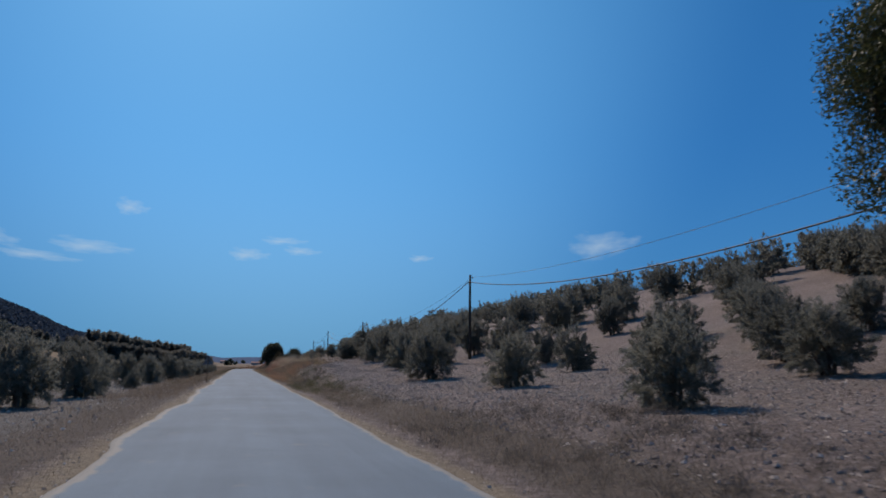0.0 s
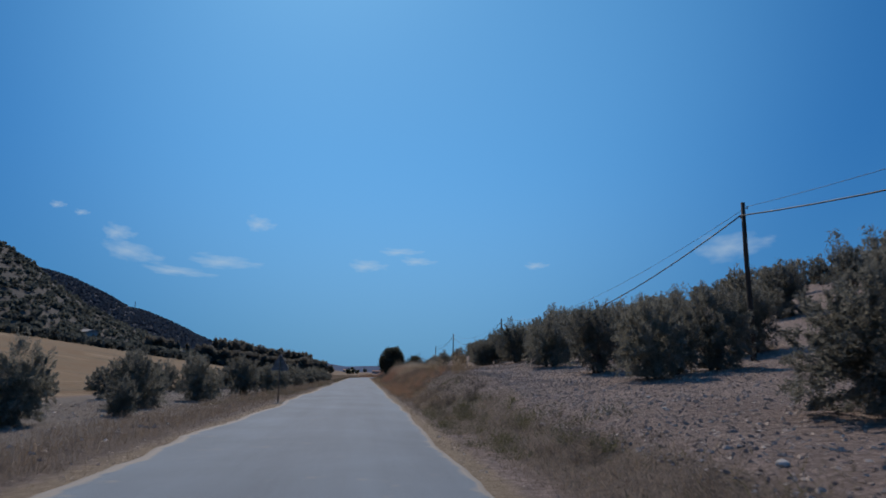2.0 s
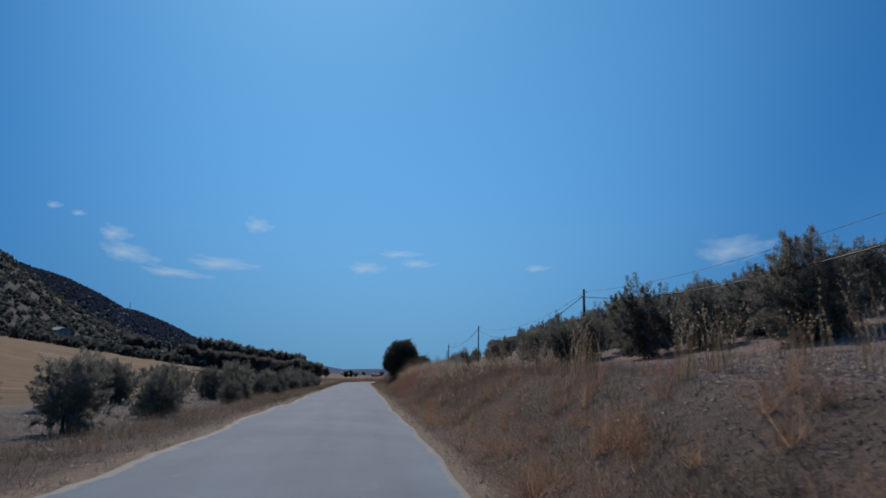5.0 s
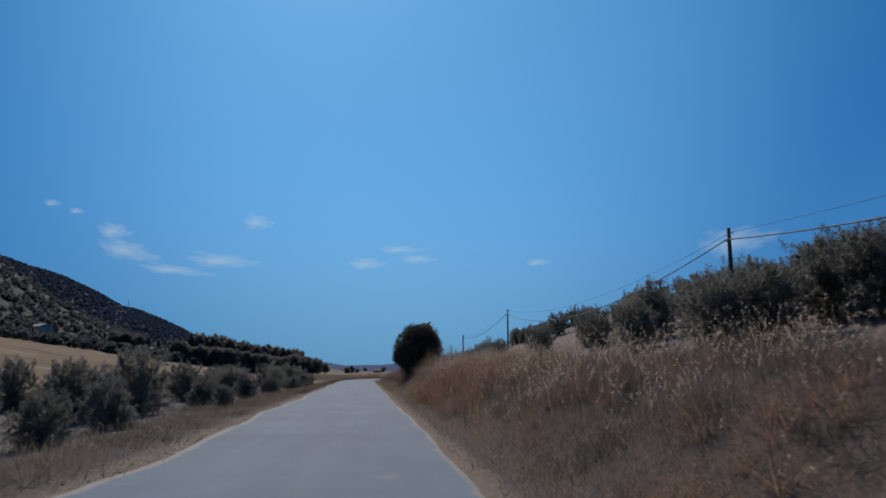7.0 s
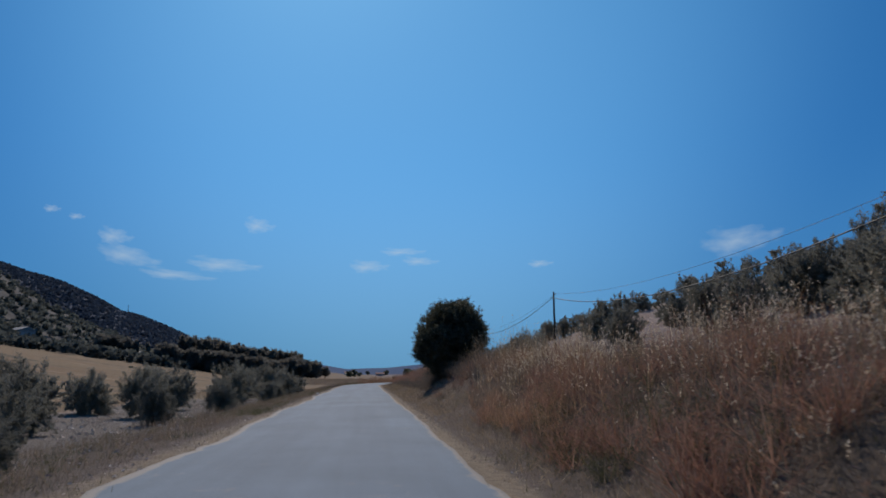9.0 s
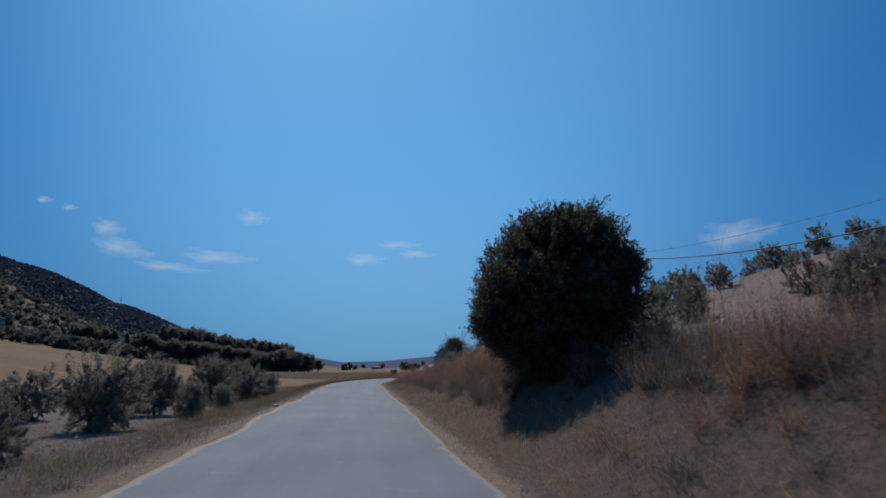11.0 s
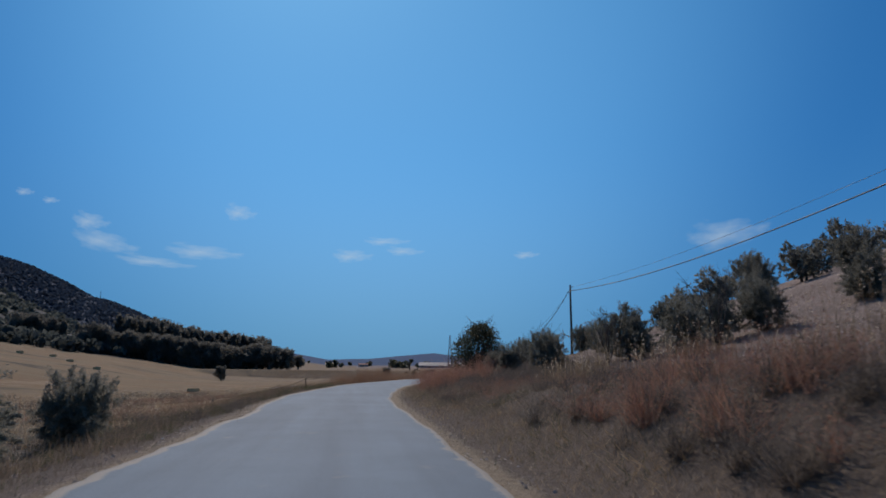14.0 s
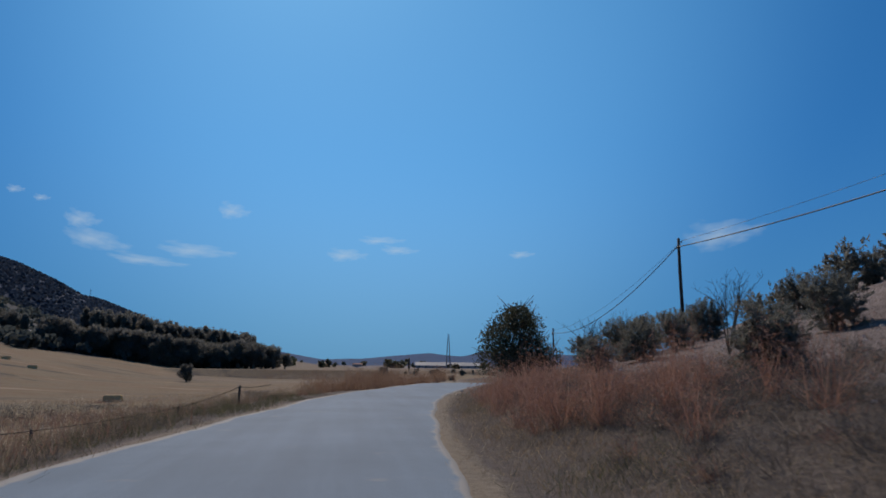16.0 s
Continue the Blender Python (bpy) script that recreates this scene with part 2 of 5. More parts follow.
def ground_material():
    m, n, l, b = nodes_of("dry_land")

    def attr(name):
        a = n.new("ShaderNodeAttribute")
        a.attribute_name = name
        return a.outputs["Fac"]

    def zone(name, scale, width=0.25):
        """A zone's share, its border broken up by noise."""
        f = noise_node(n, l, scale, 5, 0.65)
        a = n.new("ShaderNodeMath")
        a.operation = "MULTIPLY_ADD"
        l.new(f, a.inputs[0])
        a.inputs[1].default_value = 0.8
        l.new(attr(name), a.inputs[2])
        return ramp(n, l, a.outputs[0], [(0.9 - width, (0, 0, 0)), (0.9 + width, (1, 1, 1))])

    patch = noise_node(n, l, 0.12, 5, 0.6)
    clod = noise_node(n, l, 7.0, 6, 0.75)
    fine = noise_node(n, l, 45, 4, 0.7)
    soil = ramp(n, l, patch, [(0.3, (0.172, 0.133, 0.116)), (0.55, (0.225, 0.177, 0.154)), (0.75, (0.275, 0.22, 0.194))])
    soil = mix(n, l, 0.9, soil, ramp(n, l, clod, [(0.3, (0.5, 0.49, 0.48)), (0.52, (0.95, 0.95, 0.95)), (0.66, (1.6, 1.6, 1.6))]), "MULTIPLY")
    sand = ramp(n, l, clod, [(0.3, (0.19, 0.145, 0.10)), (0.7, (0.31, 0.25, 0.18))])
    straw_f = noise_node(n, l, 0.11, 6, 0.65, stretch=(0.3, 1, 1))
    straw = ramp(n, l, straw_f, [(0.34, (0.085, 0.068, 0.050)), (0.44, (0.20, 0.148, 0.092)), (0.56, (0.185, 0.120, 0.070)), (0.66, (0.28, 0.212, 0.14))])
    straw = mix(n, l, 0.7, straw, ramp(n, l, clod, [(0.3, (0.75, 0.75, 0.75)), (0.7, (1.2, 1.2, 1.2))]), "MULTIPLY")
    hill_f = noise_node(n, l, 0.018, 7, 0.7)
    hill = ramp(n, l, hill_f, [(0.35, (0.048, 0.049, 0.050)), (0.47, (0.065, 0.064, 0.062)), (0.58, (0.095, 0.088, 0.080)), (0.68, (0.17, 0.152, 0.135))])
    # far hills: haze is put into the colour as a blue tint
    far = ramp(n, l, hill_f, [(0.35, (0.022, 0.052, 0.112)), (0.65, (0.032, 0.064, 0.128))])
    grey = ramp(n, l, clod, [(0.3, (0.105, 0.092, 0.080)), (0.7, (0.225, 0.198, 0.175))])
    verge = ramp(n, l, clod, [(0.3, (0.085, 0.067, 0.055)), (0.7, (0.185, 0.148, 0.120))])
    c = mix(n, l, zone("z_grey", 0.5), soil, grey)
    c = mix(n, l, zone("z_straw", 0.06), c, straw)
    c = mix(n, l, zone("z_verge", 1.2), c, verge)
    c = mix(n, l, zone("z_sand", 2.5), c, sand)
    c = mix(n, l, zone("z_hill", 0.03), c, hill)
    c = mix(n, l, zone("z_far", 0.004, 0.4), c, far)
    # the range's ground is tinted haze blue in the same way
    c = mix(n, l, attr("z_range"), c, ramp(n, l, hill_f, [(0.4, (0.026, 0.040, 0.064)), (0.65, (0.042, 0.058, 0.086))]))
    c = mix(n, l, 0.6, c, ramp(n, l, fine, [(0.25, (0.7, 0.7, 0.7)), (0.75, (1.25, 1.25, 1.25))]), "MULTIPLY")
    l.new(c, b.inputs["Base Color"])
    b.inputs["Roughness"].default_value = 0.97
    b.inputs["Specular IOR Level"].default_value = 0.1
    first = bump(n, l, clod, 0.9, 0.10, b)
    bump(n, l, fine, 0.5, 0.02, b, first)
    return m


# ---------------------------------------------------------------- the land
def smooth(t):
    t = np.clip(t, 0, 1)
    return t * t * (3 - 2 * t)


def road_off(y):
    """How far the road's middle has swung to the right at y."""
    y = np.asarray(y, float)
    a = np.clip(y - 170, 0, 45)
    return a * a / 240 + np.maximum(y - 215, 0) * 0.375


def wave(x, y, s, seed=0.0):
    """Cheap smooth unevenness between about -1 and 1."""
    a = np.sin(x / s * 1.3 + seed) * np.cos(y / s * 1.1 - seed * 2)
    b = np.sin((x + y) / s * 2.3 + seed * 3) * np.cos((x - 0.7 * y) / s * 2.9 + seed)
    c = np.sin(x / s * 5.1 - y / s * 3.7 + seed * 5) * np.cos(y / s * 6.3 + x / s * 2.2)
    return 0.55 * a + 0.3 * b + 0.15 * c


NEAR_AZ, NEAR_EL = [-75, -45, -31, -27.5, -26.3, -25, -23.4, -21.4, -19.1, -16.5, -12, -8], [14, 12.5, 10.4, 8.35, 7.25, 6.25, 5.2, 4.2, 3.1, 1.95, 0.35, 0]
FAR_AZ = [-60, -31, -27, -25.5, -24.5, -23.2, -21.2, -19.2, -18.2, -16.5, -15.2, -13.9, -12.5, -9, -6.3, -4.3, -1.6, 1.5, 4.3, 7, 9.8, 11.2, 12.6, 16, 30, 60]
FAR_EL = [9.3, 8.6, 7.6, 7.15, 7.0, 6.65, 5.8, 4.75, 4.6, 3.95, 3.4, 2.75, 2.2, 1.75, 1.2, 0.95, 0.55, 0.62, 0.88, 1.1, 0.8, 1.2, 1.15, 1.0, 1.1, 1.1]


def land(x, y):
    """The height of the ground."""
    x, y = np.asarray(x, float), np.asarray(y, float)
    u = x - road_off(np.minimum(y, 260))
    e, d = u - 1.5, -2.98 - u
    bank = np.interp(y, [-20, 30, 45, 60, 100, 135, 153, 167, 180, 200, 240], [.45, .5, .9, 1.35, 1.5, 1.5, 1.35, .75, .58, .55, .55])
    lump = 0.06 * wave(x, y, 1.7) + 0.10 * wave(x, y, 6.0, 2.0)
    right = -0.03 + bank * smooth((e - 0.7) / 2.8) + np.interp(y, [150, 182], [0.09, 0.20]) * np.clip(e - 3.5, 0, 9.5) + np.interp(y, [150, 175], [0.27, 0.33]) * np.clip(e - 13, 0, 35) + 0.10 * np.clip(e - 48, 0, 60)
    right = right + lump * smooth((e - 0.8) / 2.0)
    base = np.interp(y, [60, 100, 155, 250, 420, 700, 1600, 3000], [-.2, -.3, -.75, -2.0, -2.5, -2, 5, 8])
    left = base * smooth(d / np.interp(y, [180, 202], [5, 13])) - 0.03 + 0.05 * np.clip(d - 42, 0, 150) + 0.10 * np.clip(d - 60, 0, 180) + 0.6 * lump * smooth((d - 0.8) / 2.0)
    fy = smooth((y - 215) / 60)
    z = np.where(e > 0, right * (1 - fy) + base * fy, np.where(d > 0, left, -0.03 * (1 - fy) + base * fy))
    # the scrub hill and, behind it, the ranges
    rx, ry = x, y - 60
    r, az = np.hypot(rx, ry), np.degrees(np.arctan2(rx, ry))
    crag = 1 + 0.05 * wave(x, y, 90, 1.0) + 0.03 * wave(x, y, 35, 3.0)
    near = 560 * np.tan(np.radians(np.interp(az, NEAR_AZ, NEAR_EL))) * np.clip((r - 296) / 264, 0, 1) ** 0.85 * crag
    near = near * np.where(r > 560, 1 - 0.75 * smooth((r - 560) / 500), 1)
    fh = 2100 * np.tan(np.radians(np.interp(az, FAR_AZ, FAR_EL))) * smooth((r - 1000) / 1100) * (1 + np.interp(az, [-10, -5], [0.02, 0.12]) * wave(x, y, 150, 4.0))
    return np.where(r > 290, np.maximum(np.maximum(z, near), fh), z)


def lines(*spans):
    out = []
    for a, b, step in spans:
        out += list(np.arange(a, b, step))
    return out


def mesh_from(name, verts, faces, material, smooth_shade=False):
    me = bpy.data.meshes.new(name)
    me.from_pydata([tuple(v) for v in np.asarray(verts, float)], [], [tuple(f) for f in faces])
    me.materials.append(material)
    if smooth_shade:
        me.polygons.foreach_set("use_smooth", [True] * len(me.polygons))
    me.update()
    return me


def grow(start, stop, step, ratio):
    out, v = [], start
    while abs(v) < abs(stop):
        out.append(v)
        v += step
        step *= ratio
    return out + [stop]


gx = sorted(grow(-24, -4400, -1.2, 1.075)) + lines((-23, -9, 0.6), (-9, 12, 0.3), (12, 40, 0.8)) + grow(40, 4400, 1.5, 1.10)
gy = sorted(grow(-20, -4400, -4, 1.5)) + lines((-19, 210, 0.6), (210, 460, 2.2)) + grow(460, 4400, 4, 1.05)
GX, GY = np.meshgrid(np.array(gx), np.array(gy))
GZ = land(GX, GY)
nx, ny = len(gx), len(gy)
idx = np.arange(nx * ny).reshape(ny, nx)
quads = np.stack([idx[:-1, :-1], idx[:-1, 1:], idx[1:, 1:], idx[1:, :-1]], -1).reshape(-1, 4)
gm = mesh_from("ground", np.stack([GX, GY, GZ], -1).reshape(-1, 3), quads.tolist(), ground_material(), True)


def zones(x, y):
    u = x - road_off(np.minimum(y, 260))
    e, d = u - 1.5, -2.98 - u
    r, az = np.hypot(x, y - 60), np.degrees(np.arctan2(x, y - 60))
    z = {}
    z["z_sand"] = np.where(y < 230, np.where(e > -0.5, 0.95 - 1.6 * np.abs(e), 0) + np.where(d > -0.5, 0.95 - 0.9 * np.abs(d), 0), 0)
    z["z_verge"] = np.where(y < 260, np.clip(1.2 - np.abs(e - 1.6) * np.interp(y, [35, 60, 150, 185], [1.0, 0.42, 0.38, 0.16]), 0, 1) + np.clip(1.1 - np.abs(d - 1.6) * 0.7, 0, 1), 0) + np.where((y > 300) & (az > -8), 0.35, 0)
    z["z_grey"] = np.where((d > 1.5) & (d < 12) & (y < 175), 1.0, 0) + np.where((e > 5) & (y < 30), 0.35, 0)
    z["z_straw"] = np.clip((d - 11) / 4, 0, 1) * np.clip((y - 10) / 20, 0, 1) * np.where(az > -7, np.clip(1 - (y - 420) / 300, 0.3, 1), 1) + np.clip((y - 165) / 12, 0, 1) * (d > 1.5) * np.where(az > -7, np.clip(1 - (y - 420) / 300, 0.3, 1), 1) + np.clip((y - 225) / 20, 0, 1) * (e > -6) * np.clip(1 - (y - 420) / 300, 0.3, 1)
    z["z_hill"] = np.clip((r - 285) / 60, 0, 1) * (az < -9) * np.clip((-az - 9) / 4, 0, 1) * np.clip(1.4 - (r - 1100) / 300, 0.3, 1)
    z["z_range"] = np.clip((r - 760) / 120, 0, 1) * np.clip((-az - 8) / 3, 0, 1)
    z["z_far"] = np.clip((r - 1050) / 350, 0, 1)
    return z


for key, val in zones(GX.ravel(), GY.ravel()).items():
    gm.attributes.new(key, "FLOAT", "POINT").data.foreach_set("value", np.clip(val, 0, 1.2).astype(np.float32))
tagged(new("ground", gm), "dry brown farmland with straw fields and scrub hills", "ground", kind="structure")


def build_road():
    rng = np.random.default_rng(3)
    ys = np.arange(-40, 262, 0.5)
    cols = np.array([0, 0.01, 0.03, 0.06, 0.12, 0.25, 0.42, 0.5, 0.58, 0.75, 0.88, 0.94, 0.97, 0.99, 1.0])
    v, dust = [], []
    for y in ys:
        o = float(road_off(y))
        slope = min(max(y - 170, 0), 45) / 120
        le = -3.15 + 0.10 * math.sin(y * 0.31) + 0.07 * math.sin(y * 0.83 + 1) + rng.normal(0, 0.025)
        ri = 1.50 + 0.05 * math.sin(y * 0.27 + 2) + 0.03 * math.sin(y * 1.1) + rng.normal(0, 0.012)
        fy = float(smooth((y - 215) / 60))
        for c in cols:
            uu = le + (ri - le) * c
            x = o + uu
            z = 0.045 * (1 - (2 * c - 1) ** 2) + 0.004 - (0.08 if c in (0, 1) else 0) + (-2.0 * fy)
            v.append((x, y - slope * uu * 0.3, z))
            dust.append(max(1 - c * 16, 1 - (1 - c) * 26, 0))
    n = len(cols)
    f = [(i * n + j, i * n + j + 1, (i + 1) * n + j + 1, (i + 1) * n + j) for i in range(len(ys) - 1) for j in range(n - 1)]
    me = mesh_from("road", v, f, road_material(), True)
    me.attributes.new("dust", "FLOAT", "POINT").data.foreach_set("value", np.array(dust, np.float32))
    tagged(new("road", me), "narrow worn grey asphalt country road with sandy edges", "road", kind="structure")


build_road()


# ---------------------------------------------------------------- makers
def part(name, me, parent, label=""):
    ob = new(name, me)
    ob.parent = parent
    if label:
        ob["label"] = label
    return ob


def tube(path, radii, sides=7):
    """Vertices and faces of a tapered tube along a path."""
    path = [Vector(p) for p in path]
    v, f = [], []
    for i, p in enumerate(path):
        t = (path[min(i + 1, len(path) - 1)] - path[max(i - 1, 0)]).normalized()
        a = t.cross(Vector((0.3, 1, 0.1))).normalized()
        b = t.cross(a)
        for k in range(sides):
            w = 2 * math.pi * k / sides
            v.append(p + (a * math.cos(w) + b * math.sin(w)) * radii[i])
    for i in range(len(path) - 1):
        for k in range(sides):
            q = (k + 1) % sides
            f.append((i * sides + k, i * sides + q, (i + 1) * sides + q, (i + 1) * sides + k))
    f.append(tuple(range((len(path) - 1) * sides, len(path) * sides)))
    f.append(tuple(range(sides - 1, -1, -1)))
    return v, f


def join(pieces):
    v, f = [], []
    for pv, pf in pieces:
        k = len(v)
        v += list(pv)
        f += [tuple(i + k for i in q) for q in pf]
    return v, f


def leaves(rng, centres, radii, count, length, width, up=0.3, shell=0.55, fray=0.12, simple=False):
    """Leaf sprays, each a narrow folded blade, scattered through several clumps."""
    centres, radii = np.asarray(centres, float), np.asarray(radii, float)
    w = radii[:, 0] * radii[:, 1] * radii[:, 2]
    w = w ** 0.75
    which = rng.choice(len(centres), count, p=w / w.sum())
    d = rng.normal(size=(count, 3))
    d /= np.linalg.norm(d, axis=1)[:, None]
    rad = shell + (1 - shell) * rng.random(count) ** 0.6
    rad *= 1 + fray * rng.normal(size=count)
    p = centres[which] + d * radii[which] * rad[:, None]
    out = d * 0.8 + rng.normal(size=(count, 3)) * 0.6
    out[:, 2] += up
    out /= np.linalg.norm(out, axis=1)[:, None]
    side = np.cross(out, rng.normal(size=(count, 3)))
    side /= np.linalg.norm(side, axis=1)[:, None] + 1e-9
    ln = length * (0.6 + 0.8 * rng.random(count))[:, None]
    wd = width * (0.6 + 0.8 * rng.random(count))[:, None]
    nrm = np.cross(out, side)
    a = p - out * ln * 0.5
    b = p + side * wd * 0.5 + nrm * wd * 0.2
    c = p + out * ln * 0.5
    e = p - side * wd * 0.5 + nrm * wd * 0.2
    if simple:
        return np.stack([a + side * wd * 0.5, c, a - side * wd * 0.5], 1).reshape(-1, 3), np.arange(count * 3).reshape(-1, 3)
    v = np.stack([a, b, c, e], 1).reshape(-1, 3)
    k = np.arange(count) * 4
    f = np.concatenate([np.stack([k, k + 1, k + 2], 1), np.stack([k, k + 2, k + 3], 1)])
    return v, f


def make_tree(name, rng, height, spread, trunk_h, stems, clumps, count, leaf, mat, label, category, group, squash=0.8, low=0.25, lean=0.0, shell=0.5, bare=0, up=0.3, fray=0.12, simple=False, lump=1.0):
    """A tree of height 'height' at the origin: stems and limbs in one trunk mesh, and a crown of leaf sprays."""
    root = new(name)
    tagged(root, label, category, group)
    cs, rs, wood = [], [], []
    for i in range(clumps):
        w = 2 * math.pi * (i / clumps + 0.1 * rng.random())
        k = rng.random()
        rr = spread * (0.15 + 0.55 * math.sqrt(k))
        zz = height * (low + (0.86 - low) * rng.random())
        fit = 1 - 0.55 * max(0, (zz / height - 0.55) / 0.45)
        cs.append((rr * math.cos(w) * fit + lean * zz, rr * math.sin(w) * fit, zz))
        s = spread * (0.26 + 0.22 * rng.random()) * lump
        rs.append((s, s, s * squash))
    cs.append((lean * height * 0.6, 0, height * (low + 0.62) * 0.62 + 0.12 * height))
    rs.append((spread * 0.62, spread * 0.62, height * 0.28))
    for i in range(stems):
        w = 2 * math.pi * i / stems + rng.random()
        off = 0.0 if stems == 1 else 0.10 * spread
        t = cs[i % len(cs)]
        p0 = (off * math.cos(w), off * math.sin(w), -0.12)
        p1 = (off * 1.6 * math.cos(w) + lean * trunk_h, off * 1.6 * math.sin(w), trunk_h)
        p2 = tuple(0.5 * (a + b) + rng.normal() * 0.05 for a, b in zip(p1, t))
        r0 = 0.045 * height * (0.8 if stems > 1 else 1.3)
        wood.append(tube([p0, tuple(0.5 * (a + b) + rng.normal() * 0.02 for a, b in zip(p0, p1)), p1, p2, t], [r0 * 1.25, r0, r0 * 0.8, r0 * 0.45, r0 * 0.12]))
    for i in range(stems, len(cs)):
        s = (lean * trunk_h, 0, trunk_h * 0.95)
        mid = tuple(0.5 * (a + b) + rng.normal() * 0.06 * spread for a, b in zip(s, cs[i]))
        wood.append(tube([s, mid, cs[i]], [0.022 * height, 0.014 * height, 0.004 * height], 5))
    for i in range(bare):
        w = 2 * math.pi * rng.random()
        s = cs[int(rng.integers(len(cs)))]
        tip = (s[0] + spread * 0.5 * math.cos(w), s[1] + spread * 0.5 * math.sin(w), s[2] + height * (0.12 + 0.2 * rng.random()))
        mid = tuple(0.5 * (a + b) + rng.normal() * 0.05 for a, b in zip(s, tip))
        wood.append(tube([s, mid, tip], [0.008 * height, 0.005 * height, 0.0015 * height], 4))
    v, f = join(wood)
    part("trunk", mesh_from(name + "_trunk", v, f, M_BARK, True), root, "grey-brown rough bark")
    v, f = leaves(rng, cs, rs, count, leaf[0], leaf[1], up, shell, fray, simple)
    v[:, 2] = np.where(v[:, 2] < 0.03 * height, 0.03 * height + 0.1 * np.abs(v[:, 2]), v[:, 2])
    part("crown", mesh_from(name + "_crown", v, f.tolist(), mat), root)
    return root


def sprigs(rng, roots, ways, lengths, per, leaf, fan=0.10, droop=0.0):
    """Leafy shoots: small pointed leaves set all along each shoot."""
    n = len(roots)
    k = rng.random((n, per))[..., None]
    ln = lengths[:, None, None]
    p = roots[:, None] + ways[:, None] * ln * k + rng.normal(size=(n, per, 3)) * ln * fan * (1.15 - 0.8 * k)
    p[..., 2] -= droop * (ln * k * k)[..., 0]
    p = p.reshape(-1, 3)
    out = np.repeat(ways, per, 0) * 0.8 + rng.normal(size=p.shape) * 0.5
    out /= np.linalg.norm(out, axis=1)[:, None]
    side = np.cross(out, rng.normal(size=p.shape))
    side /= np.linalg.norm(side, axis=1)[:, None] + 1e-9
    a = leaf[0] * (0.6 + 0.8 * rng.random(len(p)))[:, None]
    b = leaf[1] * (0.6 + 0.8 * rng.random(len(p)))[:, None] * 0.5
    return np.stack([p + side * b, p + out * a, p - side * b], 1).reshape(-1, 3)


def unit(v):
    return v / (np.linalg.norm(v, axis=1)[:, None] + 1e-9)


def make_olive(rng, label, group, shoots, per, leaf, stems, lean):
    """An olive one unit high: several low stems that fan out, and a ragged crown of upright leafy shoots in uneven lobes."""
    root = tagged(new("olive_tree"), label, "tree", group)
    lobes = int(rng.integers(5, 8))
    cs, rs = [], []
    for i in range(lobes):
        w = 6.283 * (i + 0.7 * rng.random()) / lobes
        r = 0.13 + 0.15 * rng.random()
        z = 0.24 + 0.36 * rng.random()
        cs.append((r * math.cos(w) + lean * z, r * math.sin(w), z))
        rs.append(0.19 + 0.10 * rng.random())
    for i in range(4):
        w = 6.283 * (i + 0.8 * rng.random()) / 4
        cs.append((0.19 * math.cos(w) + lean * 0.2, 0.19 * math.sin(w), 0.22 + 0.07 * rng.random()))
        rs.append(0.15 + 0.06 * rng.random())
    cs.append((lean * 0.6, 0, 0.56))
    rs.append(0.26)
    cs, rs = np.array(cs), np.array(rs)
    which = rng.choice(len(cs), shoots, p=rs ** 2 / (rs ** 2).sum())
    d = unit(rng.normal(size=(shoots, 3)))
    roots = cs[which] + d * (rs[which] * (0.35 + 0.65 * rng.random(shoots) ** 0.5))[:, None] * np.array([1, 1, 1.15])
    roots[:, 2] = np.clip(roots[:, 2], 0.09, 0.9)
    ways = unit((roots - np.array([lean * 0.3, 0, 0.30])) * np.array([1, 1, 0.6]) * 1.5 + rng.normal(size=roots.shape) * 0.28 + np.array([0, 0, 0.75]) * np.clip(roots[:, 2:] * 2.2 - 0.5, -0.35, 1))
    lengths = 0.07 + 0.13 * rng.random(shoots)
    high = roots[:, 2] > 0.62
    lengths[high] += 0.17 * rng.random(int(high.sum())) ** 2
    v = sprigs(rng, roots, ways, lengths, per, leaf, 0.16, 0.1)
    v[:, 2] *= 1.0 / np.quantile(v[:, 2], 0.995)
    v[:, 2] = np.where(v[:, 2] < 0.03, 0.03 + 0.15 * np.abs(v[:, 2]), v[:, 2])
    wood = []
    for i in range(len(cs)):
        k = i % stems
        w = 6.283 * k / stems
        p0 = (0.05 * math.cos(w), 0.05 * math.sin(w), -0.06)
        p1 = (0.08 * math.cos(w) + lean * 0.12, 0.08 * math.sin(w), 0.13 + 0.05 * rng.random())
        mid = tuple(0.5 * (a + b) + rng.normal() * 0.03 for a, b in zip(p1, cs[i]))
        wood.append(tube([p0, p1, mid, tuple(cs[i])], [0.028, 0.022, 0.012, 0.004], 6))
    part("trunk", mesh_from("olive_trunk", *join(wood), M_BARK, True), root, "grey-brown rough bark")
    part("crown", mesh_from("olive_crown", v, np.arange(len(v)).reshape(-1, 3).tolist(), M_OLIVE), root)
    return root


